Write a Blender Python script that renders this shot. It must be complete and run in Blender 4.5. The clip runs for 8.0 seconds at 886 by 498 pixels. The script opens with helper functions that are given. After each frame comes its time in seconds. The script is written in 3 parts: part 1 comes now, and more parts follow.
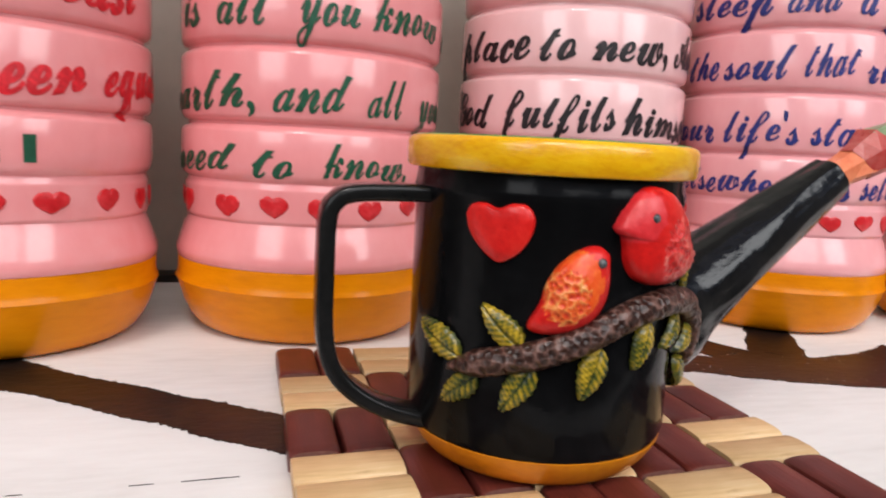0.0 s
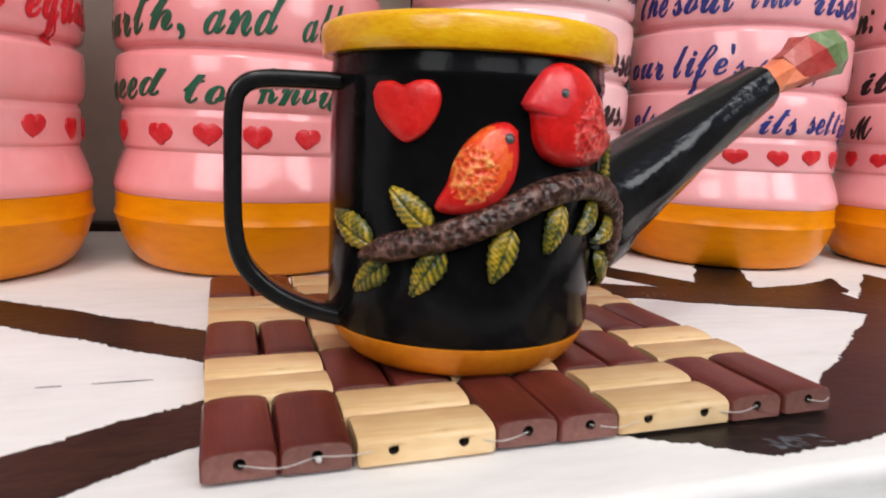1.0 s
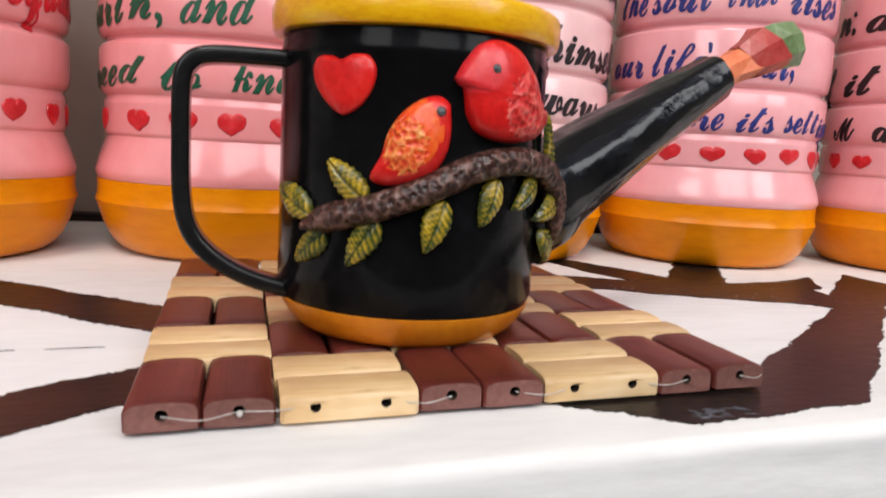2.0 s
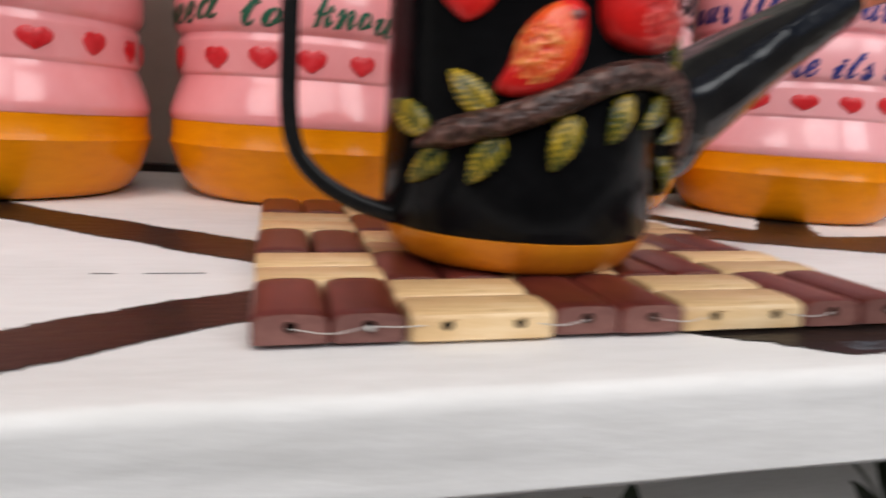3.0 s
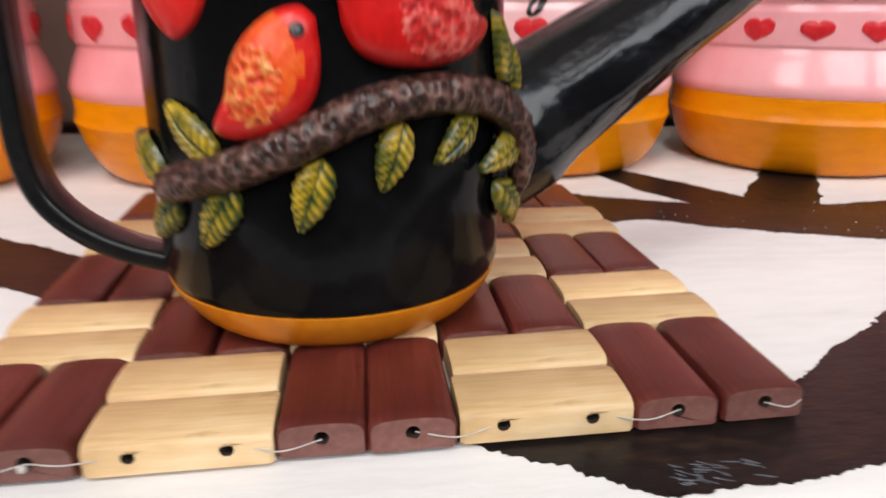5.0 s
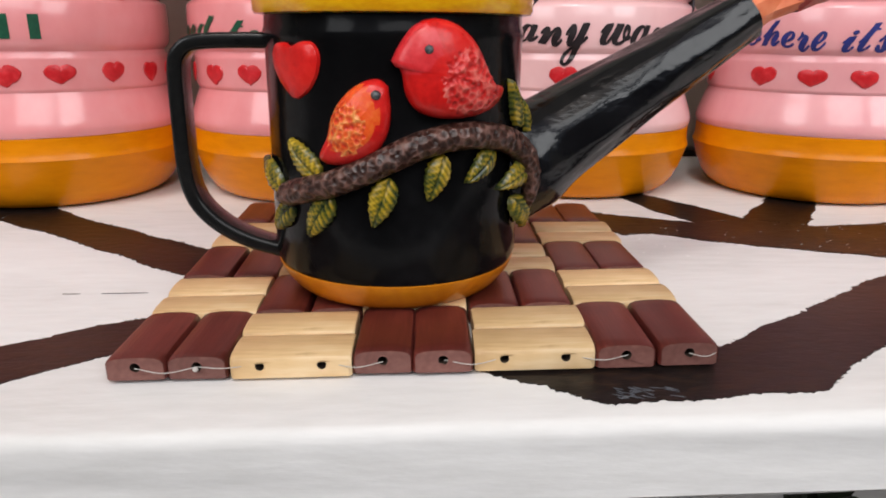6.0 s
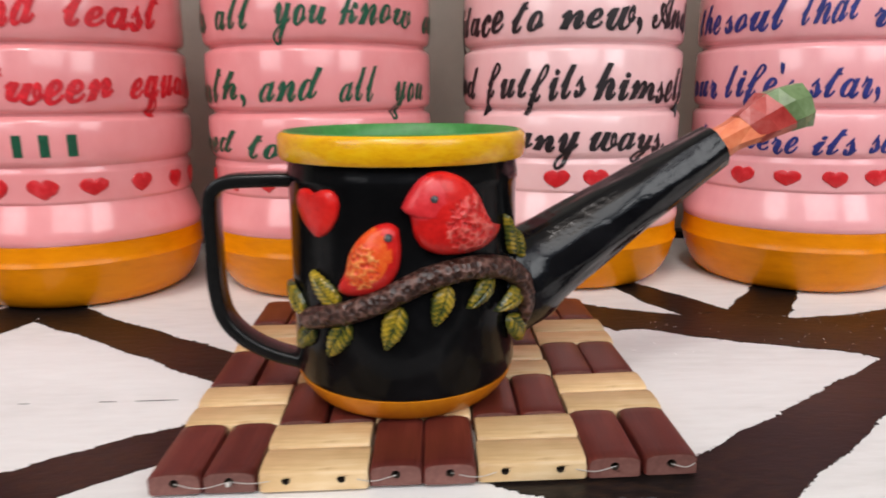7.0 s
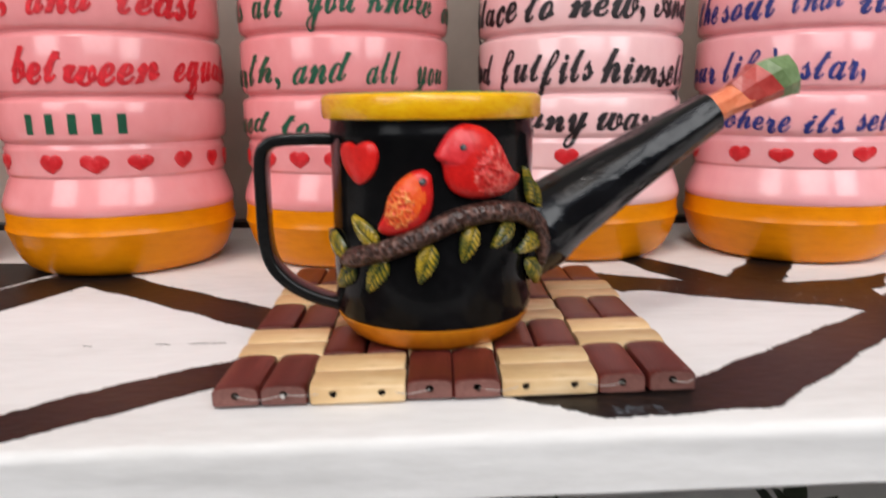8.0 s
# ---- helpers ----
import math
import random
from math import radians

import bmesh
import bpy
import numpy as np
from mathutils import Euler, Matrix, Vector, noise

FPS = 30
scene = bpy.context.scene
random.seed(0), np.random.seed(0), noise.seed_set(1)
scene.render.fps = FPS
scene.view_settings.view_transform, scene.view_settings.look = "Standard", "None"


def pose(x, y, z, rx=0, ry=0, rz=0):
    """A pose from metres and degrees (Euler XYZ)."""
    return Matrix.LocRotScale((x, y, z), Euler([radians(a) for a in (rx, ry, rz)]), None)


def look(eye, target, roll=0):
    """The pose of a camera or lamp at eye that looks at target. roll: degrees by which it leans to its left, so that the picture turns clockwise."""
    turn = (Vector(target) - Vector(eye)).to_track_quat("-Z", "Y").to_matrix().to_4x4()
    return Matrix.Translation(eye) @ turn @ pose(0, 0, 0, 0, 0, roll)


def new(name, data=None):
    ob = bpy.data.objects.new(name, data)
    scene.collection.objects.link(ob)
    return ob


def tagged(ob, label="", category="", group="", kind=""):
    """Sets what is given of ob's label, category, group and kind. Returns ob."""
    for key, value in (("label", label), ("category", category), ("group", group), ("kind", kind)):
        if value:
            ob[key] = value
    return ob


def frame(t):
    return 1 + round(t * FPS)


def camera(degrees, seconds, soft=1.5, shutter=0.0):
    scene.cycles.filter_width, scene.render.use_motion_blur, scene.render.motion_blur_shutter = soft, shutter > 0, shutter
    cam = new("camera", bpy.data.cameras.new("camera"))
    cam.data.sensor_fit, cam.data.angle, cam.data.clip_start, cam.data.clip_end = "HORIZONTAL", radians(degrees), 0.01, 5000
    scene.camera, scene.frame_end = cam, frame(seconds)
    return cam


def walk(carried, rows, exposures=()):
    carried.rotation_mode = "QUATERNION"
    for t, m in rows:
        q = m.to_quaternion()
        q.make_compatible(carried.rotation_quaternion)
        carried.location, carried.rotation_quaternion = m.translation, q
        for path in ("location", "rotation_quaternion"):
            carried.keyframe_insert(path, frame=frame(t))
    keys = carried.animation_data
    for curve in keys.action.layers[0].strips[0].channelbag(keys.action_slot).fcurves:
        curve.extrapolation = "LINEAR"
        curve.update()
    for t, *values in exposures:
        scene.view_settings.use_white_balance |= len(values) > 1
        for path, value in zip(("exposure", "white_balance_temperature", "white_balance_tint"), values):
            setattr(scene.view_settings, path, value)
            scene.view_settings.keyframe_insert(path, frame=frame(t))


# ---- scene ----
cam = camera(64.4, 8.0, 1.8, 0.5)
PATH = [
    (0, (-0.088, -0.2, 0.089), (0.46, 1.702, -0.198), 3.1),
    (0.5, (-0.079, -0.193, 0.081), (0.536, 1.682, -0.242), 2.4),
    (1, (-0.07, -0.205, 0.065), (0.525, 1.676, -0.257), 2.6),
    (1.5, (-0.062, -0.213, 0.062), (0.516, 1.678, -0.241), 3.2),
    (1.7, (-0.055, -0.216, 0.062), (0.516, 1.678, -0.23), 3.1),
    (2.8, (-0.052, -0.213, 0.035), (0.46, 1.693, -0.285), 4.6),
    (3, (-0.071, -0.203, 0.041), (0.402, 1.707, -0.32), 3.7),
    (3.5, (-0.096, -0.154, 0.038), (0.382, 1.707, -0.515), 3.3),
    (4, (-0.079, -0.137, 0.054), (0.396, 1.685, -0.618), 3.8),
    (4.5, (-0.038, -0.146, 0.049), (0.355, 1.686, -0.65), 4.9),
    (5, (0.0, -0.1725, 0.068), (0.226, 1.704, -0.58), 0.4),
    (5.2, (0.001, -0.1935, 0.0738), (0.121, 1.7, -0.517), 0.1),
    (6.3, (0.006, -0.231, 0.084), (0.053, 1.683, -0.494), 0.4),
    (6.5, (0.009, -0.231, 0.098), (0.074, 1.7, -0.42), -0.2),
    (7, (0.002, -0.247, 0.104), (0.043, 1.704, -0.335), -0.4),
    (7.5, (-0.012, -0.267, 0.103), (-0.033, 1.699, -0.265), -0.6),
    (8, (-0.006, -0.278, 0.088), (0.022, 1.682, -0.311), -0.5),
]
walk(cam, [(t, look(eye, target, roll)) for t, eye, target, roll in PATH],
     [(0, -0.27), (1.5, -0.22), (2.6, -0.25), (3.0, -0.47), (3.5, -0.64), (4.0, -0.55), (4.5, -0.25), (5.0, -0.17), (5.8, -0.35), (6.5, -0.5), (7.2, -0.33), (8.0, -0.31)])

# ---- light ----
world = bpy.data.worlds.new("sky")
scene.world = world
world.use_nodes = True
wn, wl = world.node_tree.nodes, world.node_tree.links
sky = wn.new("ShaderNodeTexSky")
sky.sky_type, sky.sun_disc, sky.sun_elevation, sky.sun_rotation = "NISHITA", False, radians(58), radians(202)
sky.air_density, sky.dust_density = 1.0, 4.0
wn["Background"].inputs["Strength"].default_value = 0.09
wl.new(sky.outputs[0], wn["Background"].inputs["Color"])
sun = new("sun", bpy.data.lights.new("sun", "SUN"))
sun.data.energy, sun.data.angle, sun.data.color = 0.8, radians(12), (1.0, 0.97, 0.96)
sun.matrix_world = look((-0.4, -1.0, 1.75), (0, 0, 0))
for x0, x1, watts in ((-0.25, 0.45, 8), (0.62, 1.22, 9.8), (-1.50, -0.80, 9.5)):
    lamp = new("daylight_opening", bpy.data.lights.new("daylight_opening", "AREA"))
    lamp.data.shape, lamp.data.size, lamp.data.size_y, lamp.data.energy, lamp.data.color = "RECTANGLE", x1 - x0, 0.85, watts, (0.97, 0.98, 0.985)
    lamp.matrix_world = look(((x0 + x1) / 2, -1.03, 0.88), ((x0 + x1) / 2 * 0.6, 0.0, 0.03))


# ---- materials ----
def nodes_of(name):
    m = bpy.data.materials.new(name)
    m.use_nodes = True
    return m, m.node_tree.nodes, m.node_tree.links, m.node_tree.nodes["Principled BSDF"]


def ramp(nt, links, src, stops):
    r = nt.new("ShaderNodeValToRGB")
    while len(r.color_ramp.elements) < len(stops):
        r.color_ramp.elements.new(0.5)
    for e, (p, c) in zip(r.color_ramp.elements, stops):
        e.position, e.color = p, (*c, 1)
    links.new(src, r.inputs["Fac"])
    return r.outputs["Color"]


def noise_node(nt, links, scale, detail=4.0, stretch=(1, 1, 1), rough=0.55):
    tc, mp, n = nt.new("ShaderNodeTexCoord"), nt.new("ShaderNodeMapping"), nt.new("ShaderNodeTexNoise")
    mp.inputs["Scale"].default_value = stretch
    links.new(tc.outputs["Object"], mp.inputs["Vector"])
    links.new(mp.outputs["Vector"], n.inputs["Vector"])
    n.inputs["Scale"].default_value, n.inputs["Detail"].default_value, n.inputs["Roughness"].default_value = scale, detail, rough
    return n.outputs["Fac"]


def bump(nt, links, bsdf, src, strength, distance):
    b = nt.new("ShaderNodeBump")
    b.inputs["Strength"].default_value, b.inputs["Distance"].default_value = strength, distance
    links.new(src, b.inputs["Height"])
    links.new(b.outputs["Normal"], bsdf.inputs["Normal"])


def paint(name, dark, mid, light, rough=0.35, scale=60, fine=600, relief=0.15, coat=0.0, stretch=(1, 1, 1), vary=0.0, spec=0.5):
    """Brush paint: colour drifts at a coarse and a fine scale, roughness with it, small relief."""
    m, nt, links, b = nodes_of(name)
    a, f = noise_node(nt, links, scale, 3.0, stretch), noise_node(nt, links, fine, 5.0, stretch)
    mix = nt.new("ShaderNodeMix")
    mix.inputs["Factor"].default_value = 0.4
    links.new(a, mix.inputs["A"])
    links.new(f, mix.inputs["B"])
    col = ramp(nt, links, mix.outputs["Result"], ((0.3, dark), (0.5, mid), (0.7, light)))
    if vary:
        info, hsv, mr = nt.new("ShaderNodeObjectInfo"), nt.new("ShaderNodeHueSaturation"), nt.new("ShaderNodeMapRange")
        links.new(info.outputs["Random"], mr.inputs["Value"])
        mr.inputs["To Min"].default_value, mr.inputs["To Max"].default_value = 1 - vary, 1 + vary
        links.new(mr.outputs["Result"], hsv.inputs["Value"])
        links.new(col, hsv.inputs["Color"])
        col = hsv.outputs["Color"]
    links.new(col, b.inputs["Base Color"])
    mr = nt.new("ShaderNodeMapRange")
    mr.inputs["To Min"].default_value, mr.inputs["To Max"].default_value = rough * 0.75, rough * 1.3
    links.new(f, mr.inputs["Value"])
    links.new(mr.outputs["Result"], b.inputs["Roughness"])
    b.inputs["Specular IOR Level"].default_value = spec
    b.inputs["Coat Weight"].default_value, b.inputs["Coat Roughness"].default_value = coat, 0.12
    bump(nt, links, b, mix.outputs["Result"], relief, 0.001)
    return m


def bamboo(name, dark, mid, light, rough):
    """Lacquered bamboo slat: long grain along the slat's own x, a few dark flecks."""
    m, nt, links, b = nodes_of(name)
    g = noise_node(nt, links, 90, 5.0, (0.5, 8, 3), 0.65)
    c = noise_node(nt, links, 45, 2.0)
    fl = noise_node(nt, links, 130, 3.0, (0.45, 2.2, 2))
    mix = nt.new("ShaderNodeMix")
    mix.inputs["Factor"].default_value = 0.58
    links.new(g, mix.inputs["A"])
    links.new(c, mix.inputs["B"])
    col = ramp(nt, links, mix.outputs["Result"], ((0.3, dark), (0.5, mid), (0.68, light)))
    fleck = ramp(nt, links, fl, ((0.66, (0, 0, 0)), (0.78, (1, 1, 1))))
    fm = nt.new("ShaderNodeMix")
    fm.data_type = "RGBA"
    links.new(fleck, fm.inputs["Factor"])
    links.new(col, fm.inputs["A"])
    fm.inputs["B"].default_value = (dark[0] * 0.6, dark[1] * 0.52, dark[2] * 0.45, 1)
    info, hsv, mr = nt.new("ShaderNodeObjectInfo"), nt.new("ShaderNodeHueSaturation"), nt.new("ShaderNodeMapRange")
    links.new(info.outputs["Random"], mr.inputs["Value"])
    mr.inputs["To Min"].default_value, mr.inputs["To Max"].default_value = 0.85, 1.15
    links.new(mr.outputs["Result"], hsv.inputs["Value"])
    links.new(fm.outputs["Result"], hsv.inputs["Color"])
    links.new(hsv.outputs["Color"], b.inputs["Base Color"])
    b.inputs["Roughness"].default_value = rough
    bump(nt, links, b, g, 0.25, 0.0006)
    return m


def pressed(name, low, mid, high, scale):
    """Clay pressed into little scales and brushed over, paler on the ridges."""
    m, nt, links, b = nodes_of(name)
    tc, v = nt.new("ShaderNodeTexCoord"), nt.new("ShaderNodeTexVoronoi")
    v.inputs["Scale"].default_value = scale
    links.new(tc.outputs["Object"], v.inputs["Vector"])
    n = noise_node(nt, links, 500, 4.0)
    mix = nt.new("ShaderNodeMix")
    mix.inputs["Factor"].default_value = 0.45
    links.new(v.outputs["Distance"], mix.inputs["A"])
    links.new(n, mix.inputs["B"])
    links.new(ramp(nt, links, mix.outputs["Result"], ((0.28, low), (0.5, mid), (0.68, high))), b.inputs["Base Color"])
    b.inputs["Roughness"].default_value = 0.28
    bump(nt, links, b, mix.outputs["Result"], 0.9, 0.0014)
    return m


def blotched_leaf(name):
    """Leaf paint: dark green in the hollows, yellow dragged over the ridges, green and ochre blots that differ from leaf to leaf."""
    m, nt, links, b = nodes_of(name)
    at = nt.new("ShaderNodeAttribute")
    at.attribute_name = "vein"
    info, tc, add = nt.new("ShaderNodeObjectInfo"), nt.new("ShaderNodeTexCoord"), nt.new("ShaderNodeVectorMath")
    links.new(tc.outputs["Object"], add.inputs[0])
    links.new(info.outputs["Random"], add.inputs[1])
    blot, fine = nt.new("ShaderNodeTexNoise"), nt.new("ShaderNodeTexNoise")
    for n, scale in ((blot, 150), (fine, 520)):
        n.inputs["Scale"].default_value, n.inputs["Detail"].default_value = scale, 4.0
        links.new(add.outputs[0], n.inputs["Vector"])
    mix = nt.new("ShaderNodeMix")
    mix.inputs["Factor"].default_value = 0.80
    links.new(at.outputs["Fac"], mix.inputs["A"])
    both = nt.new("ShaderNodeMix")
    both.inputs["Factor"].default_value = 0.3
    links.new(blot.outputs["Fac"], both.inputs["A"])
    links.new(fine.outputs["Fac"], both.inputs["B"])
    links.new(both.outputs["Result"], mix.inputs["B"])
    links.new(ramp(nt, links, mix.outputs["Result"], ((0.37, (0.013, 0.025, 0.009)), (0.47, (0.085, 0.092, 0.014)), (0.56, (0.29, 0.20, 0.014)), (0.68, (0.60, 0.40, 0.035)))), b.inputs["Base Color"])
    b.inputs["Roughness"].default_value = 0.24
    bump(nt, links, b, both.outputs["Result"], 0.35, 0.0008)
    return m


M_REDSCALE = pressed("red_scales", (0.48, 0.008, 0.008), (0.66, 0.02, 0.018), (0.82, 0.16, 0.13), 560)
M_ORANGESCALE = pressed("orange_scales", (0.68, 0.03, 0.01), (0.82, 0.12, 0.02), (0.90, 0.36, 0.10), 620)
M_WHITE = paint("white_paint", (0.67, 0.655, 0.64), (0.765, 0.75, 0.74), (0.82, 0.81, 0.80), 0.7, 16, 190, 0.5, 0.0, (0.35, 1.5, 1.5), spec=0.2)
M_STRIPE = paint("dark_brown_paint", (0.005, 0.0045, 0.005), (0.010, 0.007, 0.0065), (0.050, 0.024, 0.013), 0.36, 11, 260, 0.6, 0.0, (0.6, 1.4, 1), spec=0.26)
M_PINK = paint("pink_paint", (0.79, 0.26, 0.27), (0.83, 0.298, 0.303), (0.86, 0.345, 0.35), 0.22, 16, 120, 0.05, 0.8, (1, 1, 0.6), spec=0.35)
# the jars' pink, lightened to carry the bright reflection on the right-hand ones
M_SHEENPINK = paint("pink_paint_with_sheen", (0.81, 0.34, 0.36), (0.85, 0.385, 0.40), (0.88, 0.43, 0.445), 0.22, 16, 120, 0.05, 0.8, (1, 1, 0.6), spec=0.35)
M_PALE = paint("pale_pink_paint", (0.84, 0.47, 0.475), (0.88, 0.53, 0.53), (0.91, 0.58, 0.575), 0.22, 16, 120, 0.05, 0.8, (1, 1, 0.6), spec=0.35)
M_OCHRE = paint("ochre_paint", (0.64, 0.185, 0.002), (0.76, 0.242, 0.002), (0.82, 0.285, 0.004), 0.22, 22, 160, 0.06, 0.0, (0.6, 0.6, 2), spec=0.22)
M_YELLOW = paint("yellow_paint", (0.70, 0.27, 0.003), (0.83, 0.42, 0.005), (0.89, 0.53, 0.012), 0.2, 70, 380, 0.35, 0.3, (1, 1, 2.5), spec=0.4)
M_FOOT = paint("foot_ochre_paint", (0.54, 0.15, 0.003), (0.67, 0.215, 0.005), (0.76, 0.28, 0.008), 0.32, 70, 420, 0.2, 0.2)
M_BLACK = paint("black_enamel", (0.003, 0.003, 0.0035), (0.005, 0.005, 0.0055), (0.009, 0.009, 0.010), 0.13, 40, 300, 0.2, 0.0, spec=0.09)
M_SPOUT = paint("black_tape", (0.003, 0.003, 0.004), (0.006, 0.006, 0.007), (0.011, 0.011, 0.013), 0.10, 70, 230, 0.45, 0.0, (1, 1, 1.6), spec=0.36)
M_HANDLE = paint("black_plastic", (0.006, 0.006, 0.006), (0.01, 0.01, 0.01), (0.016, 0.015, 0.015), 0.2, 60, 500, 0.1, spec=0.25)
M_GREEN = paint("green_paint", (0.03, 0.16, 0.03), (0.05, 0.24, 0.05), (0.09, 0.33, 0.08), 0.4, 60, 400, 0.2)
M_RED = paint("red_paint", (0.50, 0.008, 0.008), (0.68, 0.014, 0.012), (0.78, 0.035, 0.025), 0.3, 120, 700, 0.3, 0.15, spec=0.35)
M_HEADPINK = paint("pinkish_red_paint", (0.56, 0.014, 0.02), (0.68, 0.03, 0.036), (0.78, 0.08, 0.09), 0.3, 160, 700, 0.3, 0.15, spec=0.35)
M_ORANGE = paint("orange_paint", (0.70, 0.035, 0.01), (0.80, 0.085, 0.014), (0.87, 0.20, 0.03), 0.3, 160, 700, 0.3, 0.15, spec=0.35)
M_EYE = paint("eye_paint", (0.012, 0.014, 0.016), (0.05, 0.055, 0.06), (0.16, 0.17, 0.17), 0.25, 900, 2000, 0.1)
M_HEART = paint("heart_paint", (0.45, 0.008, 0.012), (0.58, 0.014, 0.02), (0.72, 0.05, 0.06), 0.3, 150, 500, 0.15)
M_LEAF = blotched_leaf("leaf_paint")
M_BRANCH = pressed("bark_paint", (0.014, 0.005, 0.004), (0.042, 0.016, 0.011), (0.16, 0.08, 0.063), 560)
M_DARKWOOD = bamboo("brown_bamboo", (0.048, 0.009, 0.007), (0.106, 0.019, 0.014), (0.165, 0.036, 0.026), 0.36)
M_CUT = paint("brown_cut_end", (0.10, 0.035, 0.028), (0.16, 0.062, 0.05), (0.22, 0.10, 0.08), 0.6, 150, 700, 0.3, vary=0.12)
M_PALEWOOD = bamboo("pale_bamboo", (0.46, 0.27, 0.115), (0.68, 0.465, 0.24), (0.82, 0.63, 0.40), 0.42)
M_HOLE = paint("hole_inside", (0.014, 0.008, 0.005), (0.028, 0.016, 0.010), (0.05, 0.03, 0.018), 0.8, 400, 900, 0.1)
M_STRING = paint("nylon_string", (0.36, 0.33, 0.30), (0.48, 0.45, 0.42), (0.6, 0.57, 0.54), 0.4, 400, 2000, 0.1)
M_WALL = paint("grey_wall", (0.38, 0.36, 0.305), (0.44, 0.415, 0.355), (0.49, 0.465, 0.40), 0.8, 5, 90, 0.3)
M_CREAM = paint("cream_wall", (0.5, 0.46, 0.4), (0.58, 0.54, 0.47), (0.66, 0.62, 0.55), 0.7, 5, 90, 0.3)
M_PANEL = paint("pale_cream_board", (0.56, 0.52, 0.44), (0.64, 0.60, 0.52), (0.70, 0.66, 0.58), 0.6, 12, 120, 0.25)
# dark so that the added front wall keeps the mug's reflections black
M_BLOCKER = paint("dark_blocker", (0.05, 0.047, 0.045), (0.075, 0.07, 0.066), (0.10, 0.095, 0.09), 0.8, 5, 60, 0.3)
M_FLOOR = paint("cement_floor", (0.07, 0.066, 0.062), (0.10, 0.095, 0.09), (0.14, 0.135, 0.125), 0.7, 4, 60, 0.3)
# pale grey for the reflections painted onto the glossy dark stripe
M_GLOSS = paint("grey_painted_gloss", (0.06, 0.065, 0.08), (0.12, 0.13, 0.15), (0.24, 0.25, 0.28), 0.35, 300, 900, 0.3)
M_INK = {c: paint(c + "_ink", tuple(v * 0.7 for v in k), k, tuple(min(1, v * 1.5 + 0.004) for v in k), 0.4, 200, 700, 0.1) for c, k in
         dict(red=(0.62, 0.012, 0.022), green=(0.006, 0.075, 0.035), black=(0.014, 0.008, 0.010), blue=(0.018, 0.025, 0.17)).items()}
M_WRAP = [paint("orange_tape", (0.7, 0.14, 0.06), (0.8, 0.22, 0.10), (0.86, 0.32, 0.17), 0.35, 120, 500, 0.2),
          paint("red_tape", (0.34, 0.02, 0.02), (0.48, 0.06, 0.05), (0.56, 0.16, 0.14), 0.3, 90, 500, 0.2),
          paint("green_tape", (0.09, 0.15, 0.05), (0.17, 0.25, 0.11), (0.30, 0.38, 0.22), 0.3, 90, 500, 0.2)]
M_PLANT = paint("plant_green", (0.016, 0.022, 0.012), (0.028, 0.04, 0.018), (0.05, 0.06, 0.03), 0.5, 60, 300, 0.2)
M_POT = paint("clay_pot", (0.25, 0.09, 0.05), (0.32, 0.12, 0.07), (0.4, 0.17, 0.1), 0.7, 40, 200, 0.2)


# ---- mesh helpers ----
def mesh_of(name, bm, materials, smooth=True, sharp=40):
    bmesh.ops.recalc_face_normals(bm, faces=bm.faces[:])
    me = bpy.data.meshes.new(name)
    for f in bm.faces:
        f.smooth = smooth
    if smooth and sharp:
        for e in bm.edges:
            if len(e.link_faces) == 2 and e.calc_face_angle(0) > radians(sharp):
                e.smooth = False
    bm.to_mesh(me)
    bm.free()
    for m in materials if isinstance(materials, (list, tuple)) else [materials]:
        me.materials.append(m)
    return me


def part(name, bm, material, parent, label="", smooth=True, sharp=40):
    """One mesh object under a thing or a part, in the parent's own coordinates."""
    ob = new(name, mesh_of(name, bm, material, smooth, sharp))
    ob.parent = parent
    return tagged(ob, label)


def thing(name, at, label, category, group="", kind=""):
    ob = new(name)
    ob.empty_display_size = 0.02
    ob.matrix_world = at
    return tagged(ob, label, category, group, kind)


def lathe(profile, steps=96, closed=False, wobble=0.0):
    bm = bmesh.new()
    rings = []
    for r, z in profile:
        if r < 1e-6:
            rings.append([bm.verts.new((0, 0, z))])
        else:
            rings.append([bm.verts.new((r * math.cos(a) * (1 + wobble * math.sin(3 * a)), r * math.sin(a) * (1 + wobble * math.sin(3 * a)), z))
                          for a in (2 * math.pi * i / steps for i in range(steps))])
    pairs = list(zip(rings, rings[1:])) + ([(rings[-1], rings[0])] if closed else [])
    for a, b in pairs:
        for i in range(steps if len(a) + len(b) > 2 else 0):
            j = (i + 1) % steps
            if len(a) == 1:
                bm.faces.new((a[0], b[i], b[j]))
            elif len(b) == 1:
                bm.faces.new((a[i], a[j], b[0]))
            else:
                bm.faces.new((a[i], a[j], b[j], b[i]))
    return bm


def smooth_line(points, n):
    """Catmull-Rom through the points, n steps a span."""
    pts = [Vector(p) for p in points]
    pts = [2 * pts[0] - pts[1]] + pts + [2 * pts[-1] - pts[-2]]
    out = []
    for k in range(1, len(pts) - 2):
        a, b, c, d = pts[k - 1:k + 3]
        for i in range(n):
            t = i / n
            out.append(0.5 * ((2 * b) + (c - a) * t + (2 * a - 5 * b + 4 * c - d) * t * t + (3 * b - a - 3 * c + d) * t ** 3))
    return out + [pts[-2]]


